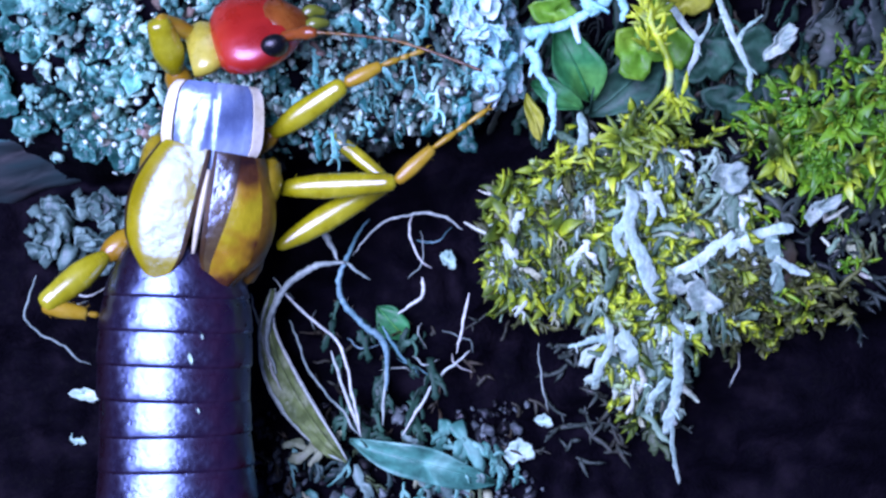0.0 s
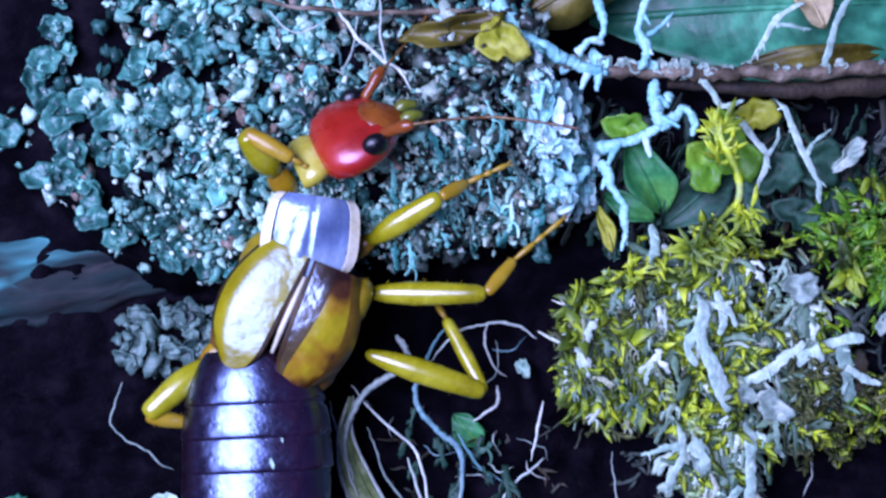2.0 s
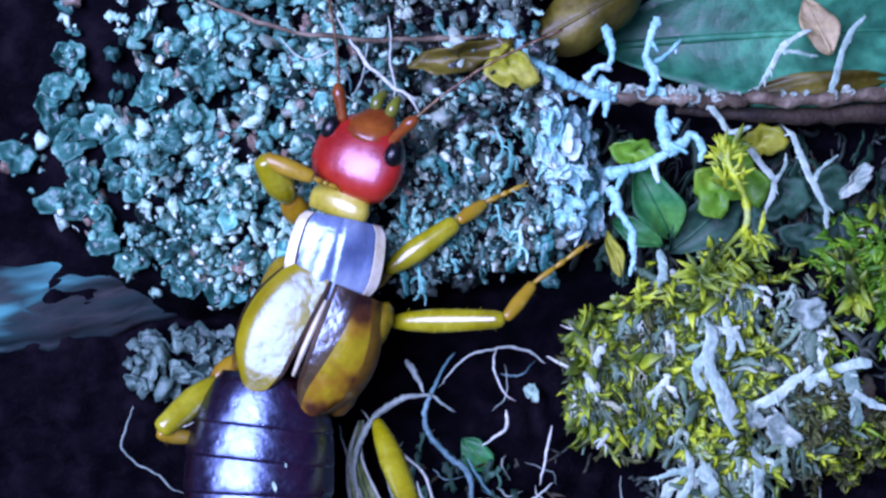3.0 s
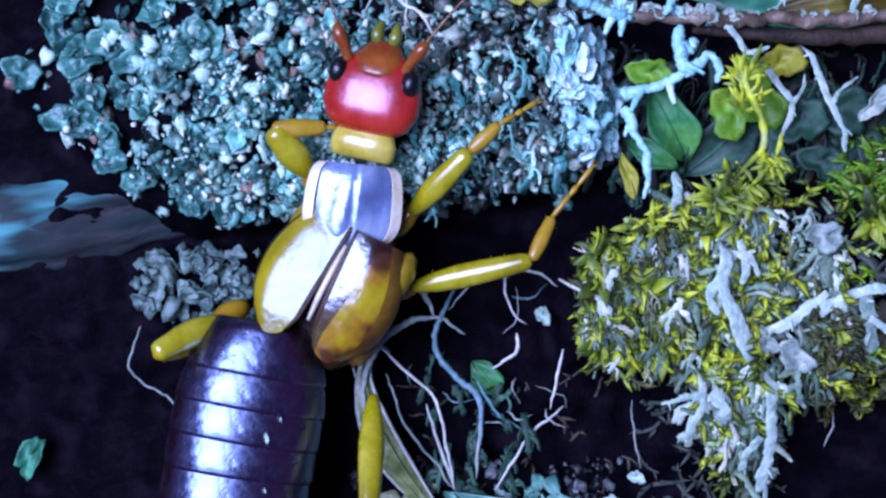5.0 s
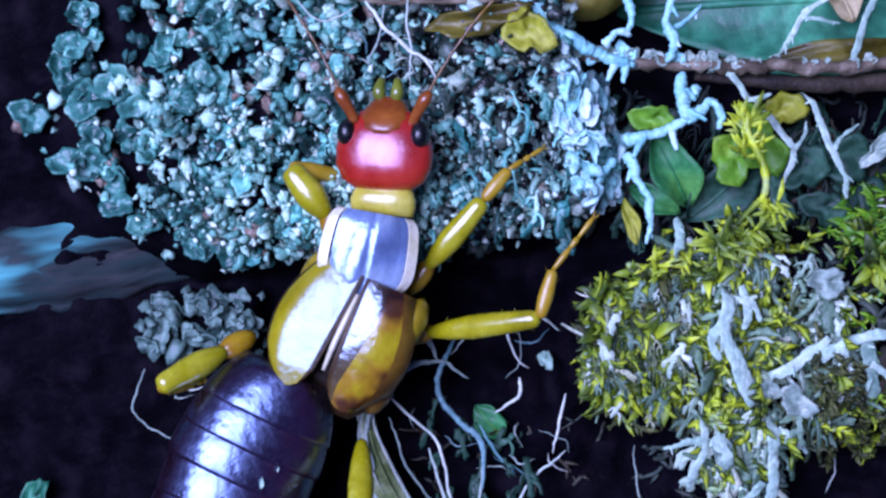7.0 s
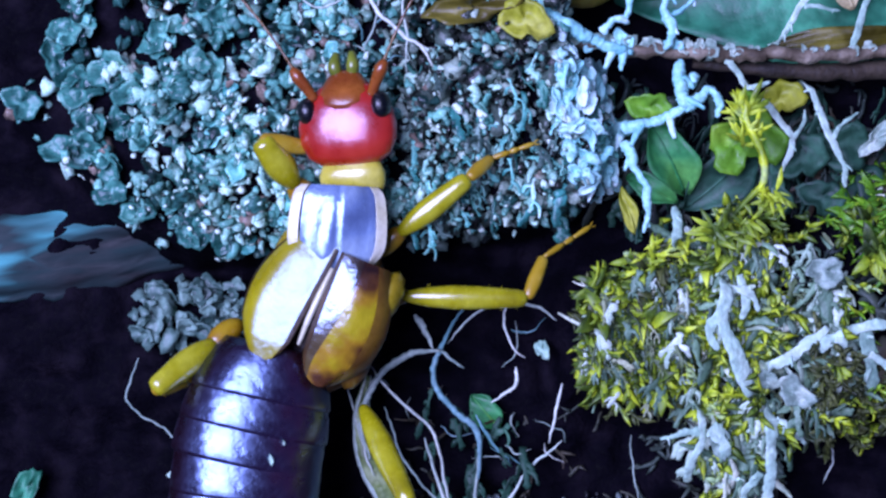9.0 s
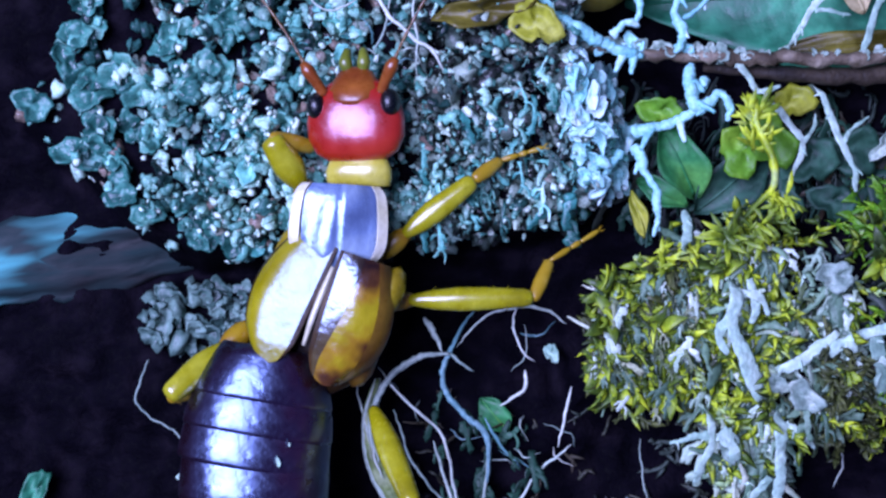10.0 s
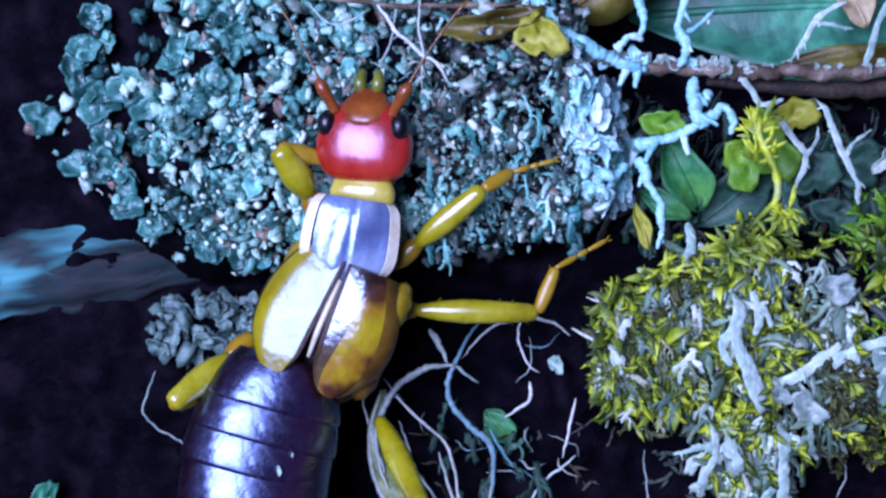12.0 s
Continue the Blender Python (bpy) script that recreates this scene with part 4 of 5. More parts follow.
def thallus(x, y, z, r, mat, label, seed, turn=0, tilt=0):
    ob = part("thallus", lobe(r, seed), mat)
    ob.matrix_basis = pose(x * MM, y * MM, z * MM, tilt, 0, turn)
    return tagged(ob, label, "lichen")


plain_leaf("green_leaf", 5.45, 1.65, -0.75, 1.9, 1.05, 28, GREEN_LEAF, "folded translucent green leaf in shade", 41, tilt=12, curl=0.5, cup=0.4)
plain_leaf("green_leaf", 5.05, 1.0, -0.95, 1.3, 0.6, 62, GREEN_LEAF, "small green leaf tip in shade", 42, tilt=-10, curl=0.4, cup=0.3)
plain_leaf("dim_leaf", 6.7, 1.25, -1.1, 2.2, 1.2, -50, SHADED_TEAL, "teal leaf darkened in colour for shade behind moss", 43, curl=0.4, cup=0.25)
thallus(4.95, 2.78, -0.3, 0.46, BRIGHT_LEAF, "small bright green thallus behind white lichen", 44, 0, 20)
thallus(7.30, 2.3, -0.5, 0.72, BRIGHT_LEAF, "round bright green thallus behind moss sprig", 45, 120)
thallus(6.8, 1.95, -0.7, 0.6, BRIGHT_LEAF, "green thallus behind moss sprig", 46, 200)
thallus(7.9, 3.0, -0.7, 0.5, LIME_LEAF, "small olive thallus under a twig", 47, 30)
thallus(8.4, 1.7, -0.9, 0.6, SHADED_TEAL, "teal thallus darkened for shade on dark bark", 48, 60)
thallus(9.3, 1.9, -1.1, 0.7, SHADED_TEAL, "teal thallus darkened for shade on dark bark", 49, 160)
thallus(8.9, 0.8, -0.9, 0.5, SHADED_TEAL, "teal thallus darkened for shade beside green moss", 50, 10)
thallus(7.8, 1.0, -1.3, 0.6, SHADED_TEAL, "teal thallus with shade put into its colour", 51, 100)
flake(1.0, 4.85, 0.7, 2.4, 0.85, -82, "dim torn olive leaf scrap on bark", BROWN_LEAF, "olive_leaf", 10, category="leaf")
flake(2.1, 4.6, 0.8, 1.5, 1.0, 35, "torn pale yellow-green leaf scrap on bark", LIME_LEAF, "yellow_leaf", 11, category="leaf")
plain_leaf("brown_leaf", 3.9, 5.9, 0.3, 3.0, 1.5, -62, BROWN_LEAF, "curled olive-brown leaf on bark", 12, cup=-0.3)
plain_leaf("brown_leaf", 9.4, 4.35, -0.75, 3.4, 0.6, -86, BROWN_LEAF, "narrow dark olive-brown leaf along a twig", 15, curl=0.3)
plain_leaf("bract", 9.2, 5.6, -0.4, 1.4, 0.8, 25, TAN, "tan dry bract above teal leaf", 13)
plain_leaf("bract", 4.45, 0.5, -0.3, 1.1, 0.35, 15, LIME_LEAF, "small olive bract beside moss", 14)


def splinter():
    """A ridged stick of bleached wood, half sunk in the dark; the mesh is stretched along the grain."""
    rng = random.Random(9)
    rings = [(y / 4, 1.0 * math.sin(math.pi * (0.1 + 0.82 * t)) ** 0.6 + rng.uniform(-0.08, 0.08), -0.8, 0.15 - 0.3 * t + rng.uniform(-0.04, 0.04), rng.uniform(-0.06, 0.06)) for t, y in ((k / 20, -4.5 + 9 * k / 20) for k in range(21))]
    v, f = loft(rings, 40, 2.6)
    v = [(x, y, z + 0.26 * noise.noise(Vector((x * 3.2, y * 2.5, 3))) + 0.12 * noise.noise(Vector((x * 7, y * 7, 8))) + 0.06 * math.sin(x * 14 + 2 * y)) for x, y, z in v]
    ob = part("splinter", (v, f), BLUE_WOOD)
    ob.matrix_basis = pose(-9.2 * MM, -0.55 * MM, -1.72 * MM, -7, 4, -84) @ Matrix.Diagonal((1, 4, 1, 1))
    tagged(ob, "dim bluish splinter of bleached wood in shade", "wood")
    knot = part("knot", ellipsoid(0.1, -0.35, 0.08, 0.3, 0.07, 0.12, BALL_2), BLUE_WOOD, ob)
    return knot


splinter()


def twig():
    x0, y0 = 3.2, 4.1
    z0 = ground_z(x0, y0)
    ob = tagged(thing("twig", x0, y0, z0), "thin brown twig with pale crust lying on bark", "twig")
    line = [(3.2, 4.3, -0.3), (4.5, 4.05, -0.1), (6, 3.97, 0.0), (7.5, 3.93, -0.1), (9.2, 3.93, -0.1), (11, 4.05, -0.3), (13.5, 4.3, -0.8)]
    stem = part("stem", tube([(x - x0, y - y0, z - z0) for x, y, z in line], [0.12, 0.15, 0.15, 0.15, 0.15], 12, 10, 0.35, 3, 0.08), TWIG, ob)
    # An added dark tube below the stem stands in for its shaded side.
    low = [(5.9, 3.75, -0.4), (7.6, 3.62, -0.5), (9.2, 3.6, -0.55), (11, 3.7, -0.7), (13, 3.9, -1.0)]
    part("under_shade", tube([(x - x0, y - y0, z - z0) for x, y, z in low], [0.1, 0.2, 0.22, 0.2], 10, 6, 0.25), TWIG_SHADE, ob, "dark brown band added as shaded underside of twig")
    rng = random.Random(44)
    for p in curve_points(line, 14):
        if p.x < 11.5 and rng.random() < (0.9 if p.x < 6.3 else 0.3):
            r = rng.uniform(0.06, 0.24) * (1.0 if p.x < 6.3 else 0.7)
            m = pose(p.x - x0 + rng.uniform(-0.1, 0.1), p.y - y0 + rng.uniform(0.0, 0.16), p.z - z0 + 0.12, rng.uniform(-40, 10), rng.uniform(-30, 30), rng.uniform(0, 360))
            part("crust_scale", moved(lobe(r, rng.randrange(999)), m), FROST if p.x < 5.6 and rng.random() < 0.5 else FLAKE, stem, "whitish lichen scale")


twig()


# ---- root fibres ----
def fibre(points, r0, r1, mat, label, seed):
    x0, y0, _ = points[0]
    z0 = ground_z(x0, y0)
    r0, r1 = 0.82 * r0, 0.82 * r1
    ob = part("root_fibre", tube([(x - x0, y - y0, z - z0) for x, y, z in points], [r0 * 0.4, r0, (2 * r0 + r1) / 3, (r0 + 2 * r1) / 3, r1, r1 * 0.3], 7, 9, 0.2, seed, 0.06), mat)
    ob.location = (x0 * MM, y0 * MM, z0 * MM)
    return tagged(ob, label, "root", "root fibres over the hollow")


FIBRES = [
    ([(0.25, -2.62, -0.6), (-0.35, -2.65, -0.5), (-0.85, -2.95, -0.6), (-1.3, -3.5, -0.75), (-1.52, -4.3, -0.85), (-1.3, -5.1, -0.9)], 0.09, 0.08, ROOT),
    ([(0.8, -1.7, -1.2), (0.3, -2.5, -0.8), (0.1, -3.1, -0.7), (0.25, -3.6, -0.8), (0.7, -4.1, -0.9), (1.1, -4.5, -1.0), (1.15, -5.6, -1.2)], 0.07, 0.10, TEAL_ROOT),
    ([(0.25, -2.6, -0.7), (0.5, -2.85, -0.6), (0.8, -3.0, -0.7)], 0.05, 0.03, ROOT),
    ([(-1.39, -2.95, -0.9), (-0.59, -3.83, -0.85), (0.08, -4.48, -0.9), (0.38, -5.63, -1.0), (0.55, -6.6, -1.1)], 0.04, 0.045, ROOT),
    ([(-1.83, -3.29, -1.1), (-1.55, -4.56, -0.9), (-1.2, -5.46, -0.9)], 0.04, 0.035, ROOT),
    ([(-1.0, -3.9, -1.0), (-0.6, -5.0, -0.95), (0.1, -6.0, -1.0), (0.5, -6.6, -1.1)], 0.035, 0.035, ROOT),
    ([(3.0, -3.4, -0.9), (2.88, -4.1, -0.9), (2.7, -4.75, -1.0)], 0.045, 0.035, ROOT),
    ([(3.0, -4.68, -1.0), (2.22, -5.43, -1.0), (1.43, -6.62, -1.2)], 0.04, 0.045, ROOT),
    ([(1.8, -1.6, -1.2), (1.7, -2.1, -1.1), (1.95, -2.6, -1.1), (2.2, -2.8, -1.2)], 0.035, 0.03, ROOT),
    ([(1.1, -4.1, -1.0), (1.5, -4.8, -1.1), (2.1, -5.3, -1.2)], 0.055, 0.03, TEAL_ROOT),
    ([(0.4, -2.5, -1.1), (1.0, -1.85, -0.8), (1.7, -1.6, -0.7), (2.4, -1.62, -0.8), (2.9, -1.95, -1.0)], 0.03, 0.045, ROOT),
    ([(2.0, -3.0, -1.0), (1.95, -3.5, -1.0), (1.4, -3.8, -1.1)], 0.06, 0.04, ROOT),
    ([(-0.1, -4.6, -1.0), (0.5, -6.6, -1.3)], 0.05, 0.05, ROOT),
    ([(1.2, -4.6, -1.1), (1.0, -6.4, -1.4)], 0.05, 0.05, ROOT),
    ([(-0.3, -1.8, -0.9), (-0.05, -2.2, -0.8), (0.1, -2.6, -0.8)], 0.10, 0.06, ROOT),
    ([(-1.7, 5.8, 0.5), (-1.05, 4.8, 0.6), (-0.6, 4.3, 0.6), (-0.15, 4.05, 0.6), (0.15, 3.6, 0.5)], 0.055, 0.05, ROOT),
    ([(-0.55, 5.8, 0.5), (-0.5, 4.8, 0.6), (-0.45, 4.2, 0.6), (-0.4, 3.5, 0.4)], 0.035, 0.03, ROOT),
    ([(-1.4, 4.0, 0.5), (-1.1, 4.6, 0.5), (-1.0, 5.6, 0.5)], 0.035, 0.03, ROOT),
    ([(-3.0, 5.4, 0.4), (-2.4, 4.9, 0.5), (-1.6, 5.2, 0.5)], 0.03, 0.03, ROOT),
    ([(-6.6, -2.8, -1.4), (-6.9, -3.8, -1.6), (-6.2, -4.4, -1.7), (-5.5, -4.9, -1.8)], 0.035, 0.03, ROOT),
    ([(-5.4, 6.6, 0.2), (-2.6, 5.5, 0.5), (0.2, 5.3, 0.5), (1.9, 5.4, 0.4)], 0.06, 0.08, TWIG),
    ([(4.6, -4.6, -1.2), (4.7, -5.6, -1.5), (4.9, -6.3, -1.8)], 0.025, 0.02, ROOT),
    ([(9.0, -4.4, -0.9), (9.2, -5.2, -1.3), (9.1, -5.8, -1.8)], 0.03, 0.025, ROOT)]
hair = random.Random(88)
for cx, cy, w, h, n in ((0.6, -3.6, 1.6, 1.4, 6), (0.0, 4.6, 1.6, 0.8, 7), (-5.6, -4.2, 1.0, 1.0, 4), (2.2, -4.6, 1.2, 1.2, 5)):
    for _ in range(n):
        x, y, a, l = cx + hair.uniform(-w, w), cy + hair.uniform(-h, h), hair.uniform(0, 6.28), hair.uniform(0.4, 1.1)
        z = ground_z(x, y) + 0.35
        FIBRES.append(([(x, y, z - 0.3), (x + l * 0.4 * math.cos(a), y + l * 0.4 * math.sin(a), z + 0.15), (x + l * math.cos(a + 0.5), y + l * math.sin(a + 0.5), z)], hair.uniform(0.02, 0.04), 0.015, ROOT if hair.random() < 0.6 else TEAL_ROOT))
for i, (pts, r0, r1, mat) in enumerate(FIBRES):
    fibre(pts, r0, r1, mat, "thin pale curled root fibre over dark bark" if mat is ROOT else "thin brown fibre over lichen" if mat is TWIG else "thin teal branched root fibre over dark bark", i)



def pod_blade():
    """A narrow dry blade, rolled into a curved boat shape, with a pale rim and ribs."""
    line = [(-1.35, -3.2, -1.0), (-1.5, -4.1, -1.05), (-1.25, -5.1, -1.1), (-0.75, -6.05, -1.2), (-0.15, -6.85, -1.3), (0.2, -7.2, -1.4)]
    x0, y0, z0 = line[-1]
    ob = part("dry_blade", tube([(x - x0, y - y0, z - z0) for x, y, z in line], [0.04, 0.12, 0.19, 0.22, 0.19, 0.12, 0.03], 14, 8, 0.06, 4, 0.03, 0.62), BLADE)
    ob.location = (x0 * MM, y0 * MM, z0 * MM)
    for k, side in enumerate((-1, -0.35, 0.3, 1)):
        rib = [(x - x0 + side * w, y - y0 + 0.25 * side * w, z - z0 + 0.17 * (1 - 0.6 * abs(side))) for (x, y, z), w in zip(line, (0.04, 0.16, 0.31, 0.31, 0.18, 0.02))]
        part("rib", tube(rib, [0.03, 0.075 if side == -1 else 0.045 if side == 1 else 0.022, 0.02], 6, 6, 0.15, k), ROOT if abs(side) == 1 else BLADE, ob, "pale raised rib")
    return tagged(ob, "curved dry green leaf blade with pale rim on bark", "leaf")


pod_blade()
plain_leaf("dry_blade", 1.95, -7.3, -1.35, 3.5, 0.8, 72, MINT_LEAF, "shrivelled teal-green leaf blade on dark bark", 32, curl=0.3, cup=0.4)
plain_leaf("green_leaf", 1.3, -4.1, -1.6, 1.0, 0.7, 40, GREEN_LEAF, "tiny dark green leaf among root fibres", 33)
flake(2.6, -2.65, -1.4, 0.6, 0.35, 5, "tiny pale lichen bead in a hollow", PALE, seed=34)


# ---- the earwig: shapes in millimetres, +y forward, +z up ----
bug = tagged(thing("earwig"), "glossy earwig with red head, yellow legs and dark abdomen", "earwig")


def pronotum():
    n = 22
    def shell(x0, x1, rise):
        verts, faces = [], []
        for j in range(n + 1):
            t = j / n
            y = 0.85 - 1.72 * t
            w = (0.84 + 0.11 * t + 0.08 * math.sin(math.pi * t ** 0.8)) * (1 - 0.34 * max(0, (t - 0.62) / 0.38) ** 2.6) * (1 - 0.10 * max(0, (0.14 - t) / 0.14) ** 2)
            back = 0.0
            for i in range(n + 1):
                s = x0 + (x1 - x0) * i / n
                yy = y - 0.20 * (1 - min(1, s * s)) * t ** 4
                z = 0.30 - 0.22 * s * s + rise * (abs(s) > 0.8) - 0.05 * math.exp(-(s / 0.06) ** 2) - 0.10 * (2 * t - 1) ** 4 + 0.03 * math.sin(5 * s + 4 * t) + 0.006 * math.sin(17 * s + t) - 0.08 * max(0, s)
                verts.append((s * w, yy + back, z))
        k = len(verts)
        verts += [(x * 0.98, y * 0.98, z - 0.12) for x, y, z in verts]
        c = n + 1
        for j in range(n):
            for i in range(n):
                a = j * c + i
                faces.append((a, a + c, a + c + 1, a + 1))
                faces.append((k + a, k + a + 1, k + a + c + 1, k + a + c))
        rim = list(range(n)) + [j * c + n for j in range(n)] + [n * c + i for i in range(n, 0, -1)] + [j * c for j in range(n, 0, -1)]
        for a, b in zip(rim, rim[1:] + rim[:1]):
            faces.append((a, b, k + b, k + a))
        return verts, faces
    part("pronotum", shell(-0.80, 0.82, 0), SHIELD, bug, "blue-grey glossy shield").data.set_sharp_from_angle(angle=0.8)
    part("pronotum_margin", shell(-1.08, -0.85, 0.02), CREAM, bug, "translucent cream margin")
    part("pronotum_margin", shell(0.835, 1.06, 0.02), CREAM, bug, "translucent cream margin")
    part("prothorax", loft([(0.78, 0.45, -0.7, -0.1), (0.6, 0.8, -0.9, -0.05), (0, 0.92, -0.95, 0.02), (-0.9, 0.95, -0.95, 0.0), (-1.5, 0.9, -0.9, 0.0)]), THORAX, bug)


pronotum()


def head():
    top = part("head", loft([(-0.84, 0.36, -0.35, 0.08), (-0.78, 0.64, -0.42, 0.22), (-0.62, 0.89, -0.48, 0.37), (-0.30, 1.04, -0.5, 0.44), (0.05, 1.06, -0.5, 0.45), (0.38, 0.98, -0.48, 0.42),
                             (0.64, 0.82, -0.45, 0.34), (0.84, 0.62, -0.4, 0.20), (0.96, 0.38, -0.35, 0.06)], 40, 2.25), HEAD, bug, "glossy red head capsule")
    face = part("face", loft([(0.36, 0.40, -0.4, 0.44), (0.48, 0.58, -0.4, 0.44), (0.7, 0.60, -0.42, 0.37), (0.95, 0.46, -0.42, 0.18), (1.1, 0.36, -0.38, 0.06), (1.2, 0.2, -0.3, -0.05)], 20), FACE, top, "orange-brown face")
    for s in (-1, 1):
        part("eye", ellipsoid(s * 0.79, 0.38, 0.18, 0.22, 0.30, 0.27, BALL_3), EYE, top, "black compound eye")
        part("scape", tube([(s * 0.62, 0.62, 0.2), (s * 0.74, 0.85, 0.3), (s * 0.90, 1.12, 0.4), (s * 1.0, 1.28, 0.42)], [0.11, 0.12, 0.15, 0.08], 10, 4), FACE, top, "orange antenna base")
        x, y, z = s * 0.98, 1.28, 0.42
        line, girth = [(x, y, z)], [0.05]
        for k in range(11):
            l = 0.2 if k < 2 else 0.36
            x, y, z = x + s * l * (0.42 + 0.03 * k), y + l * (0.85 - 0.01 * k), z + l * (0.05 if k < 6 else -0.1)
            line.append((x, y, z))
            girth += [0.04, 0.024]
        part("flagellum", tube(line, girth, 7, 4), THORAX, top, "thin brown beaded antenna")
        part("palp", tube([(s * 0.14, 1.05, -0.2), (s * 0.2, 1.3, -0.08), (s * 0.17, 1.58, -0.2)], [0.12, 0.15, 0.08], 9, 4), PALP, top, "greenish palp")
    part("neck", loft([(-1.36, 0.66, -0.4, 0.06), (-1.2, 0.71, -0.42, 0.14), (-1.0, 0.72, -0.4, 0.18), (-0.7, 0.6, -0.35, 0.12)], 20), NECK, top, "yellowish neck membrane")
    return top


head_part = head()


def wing_case(s, u0=0.0, u1=1.0, lift=0.0, skew=0.0):
    """One wing case, domed from seam to flank and rounded behind; s is its side, u0 to u1 its stretch from seam to flank, which skew narrows towards the rear."""
    n, m = 28, 20
    lean = ((0.0, -8), (0.08, 1), (0.40, 6), (0.64, 10), (0.78, 28), (0.90, 50), (1.0, 72)) if s < 0 else ((0.0, -6), (0.10, 2), (0.38, 5), (0.50, 14), (0.70, 27), (0.85, 44), (1.0, 70))
    dip = ((0.0, -12), (0.15, -4), (0.50, 0), (0.85, 3), (1.0, 28)) if s < 0 else ((0.0, -18), (0.15, -6), (0.35, 1), (0.60, 10), (1.0, 32))

    def slope(table, q):
        for (a, f), (b, g) in zip(table, table[1:]):
            if q <= b:
                return math.tan(math.radians(f + (g - f) * (q - a) / (b - a)))
        return math.tan(math.radians(table[-1][1]))
    verts, faces = [], []
    for j in range(n + 1):
        t = j / n
        inner = 0.01 + 0.10 * max(0, t - 0.45) + 2.0 * max(0, t - 0.84) ** 1.5
        outer = 0.90 + 0.58 * math.sin(math.pi * min(1, 0.08 + 0.78 * t)) - 3.0 * max(0, t - 0.80) ** 1.7
        outer = max(outer, inner + 0.25)
        fall = 2.8 * sum(slope(dip, t * (k + 0.5) / 20) for k in range(20)) * t / 20
        for i in range(m + 1):
            lo, hi = (u0 * (1 - skew * t), u1) if u1 == 1.0 else (u0, u1 * (1 - skew * t))
            u = lo + (hi - lo) * i / m
            x = inner + (outer - inner) * u
            drop = (outer - inner) * sum(slope(lean, u * (k + 0.5) / 24) for k in range(24)) * u / 24
            z = 0.42 - drop - fall * (0.6 + 0.4 * u) + 0.010 * math.sin(8 * u + 3 * t) * math.sin(3 + 6 * t)
            verts.append((s * x, 0.4 - 2.58 * t - 0.24 * math.sin(math.pi * min(1, max(0, u))) ** 0.8 * t ** 8, z + lift))
    k = len(verts)
    verts += [(x, y, z - 0.08) for x, y, z in verts]
    c = m + 1
    for j in range(n):
        for i in range(m):
            a = j * c + i
            faces += [(a, a + 1, a + c + 1, a + c), (k + a, k + a + c, k + a + c + 1, k + a + 1)]
    rim = list(range(m)) + [j * c + m for j in range(n)] + [n * c + i for i in range(m, 0, -1)] + [j * c for j in range(n, 0, -1)]
    for a, b in zip(rim, rim[1:] + rim[:1]):
        faces.append((a, k + a, k + b, b))
    return verts, faces


mid_body = part("midbody", loft([(0.5, 0.8, -0.9, -0.05), (0, 1.05, -1.0, 0.0), (-1, 1.26, -1.1, -0.12), (-1.7, 1.30, -1.1, -0.2), (-2.2, 1.15, -1.1, -0.35), (-2.6, 0.8, -1.0, -0.5)], 24), WING_EDGE, bug, "dark brown glossy midbody")
for s in (-1, 1):
    # Left case has the plain colour; the right one is coloured as shaded.
    case = part("wing_case", wing_case(s, 0.0 if s < 0 else 0.5, skew=0.7), WING if s < 0 else WING_SHADED, mid_body, "olive-yellow glossy wing case" if s < 0 else "glossy wing case coloured amber-brown for its shaded side")
    edge = part("wing_case_edge", wing_case(s, 0.0, 0.07, 0.012), WING_EDGE, mid_body, "dark brown inner edge of wing case")
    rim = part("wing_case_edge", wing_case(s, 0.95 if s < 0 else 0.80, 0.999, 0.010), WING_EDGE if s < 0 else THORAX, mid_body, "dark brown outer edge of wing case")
    pieces = [case, edge, rim]
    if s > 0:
        pieces.append(part("wing_case_top", wing_case(s, 0.0, 0.51, 0.004, 0.7), WING_TOP_SHADED, mid_body, "mirror-glossy inner top of wing case, darkened for shade"))
    for ob in pieces:
        ob.data.set_sharp_from_angle(angle=0.9)
        ob.matrix_basis = pose(s * 0.04 * MM, 0, 0.10 * MM, 0, 0, s * 2)
for s in (-1, 1):
    part("pleuron", ellipsoid(s * 1.22, -0.1, -0.25 if s > 0 else -0.6, 0.3, 0.62, 0.42, BALL_2), PLEURON, mid_body, "olive-brown side plate")
    part("coxa", ellipsoid(s * 1.15, -1.7, -0.65, 0.32, 0.6, 0.4, BALL_2), THORAX, mid_body, "brown leg base")
part("seam", tube([(0, 0.0, 0.50), (0, -0.6, 0.56), (0, -1.2, 0.54), (0.02, -1.75, 0.46)], [0.05, 0.075, 0.07, 0.04], 8, 4), CREAM, mid_body, "pale seam ridge")

def girth_at(q):
    """Half width of the abdomen q rings from its front."""
    return (1.04 + 0.62 * (1 - math.exp(-max(0, q + 0.6) / 1.3))) * (1 + 0.03 * math.sin(q))


SEGMENTS = []
for k in range(10):
    rings = []
    for y, w, top in ((0.34, 0.955, 1.15), (0.1, 0.975, 1.19), (-0.25, 0.992, 1.22), (-0.55, 1.0, 1.235), (-0.72, 1.004, 1.24), (-0.79, 0.998, 1.225), (-0.82, 0.97, 1.18)):
        half = girth_at(k - y / 0.72) * w
        rings.append((y, half, -1.15, top * (0.80 + 0.125 * half)))
    SEGMENTS.append(part("abdomen_segment", loft(rings, 44, 2.05), BELLY, bug, "dark red-brown glossy ring"))

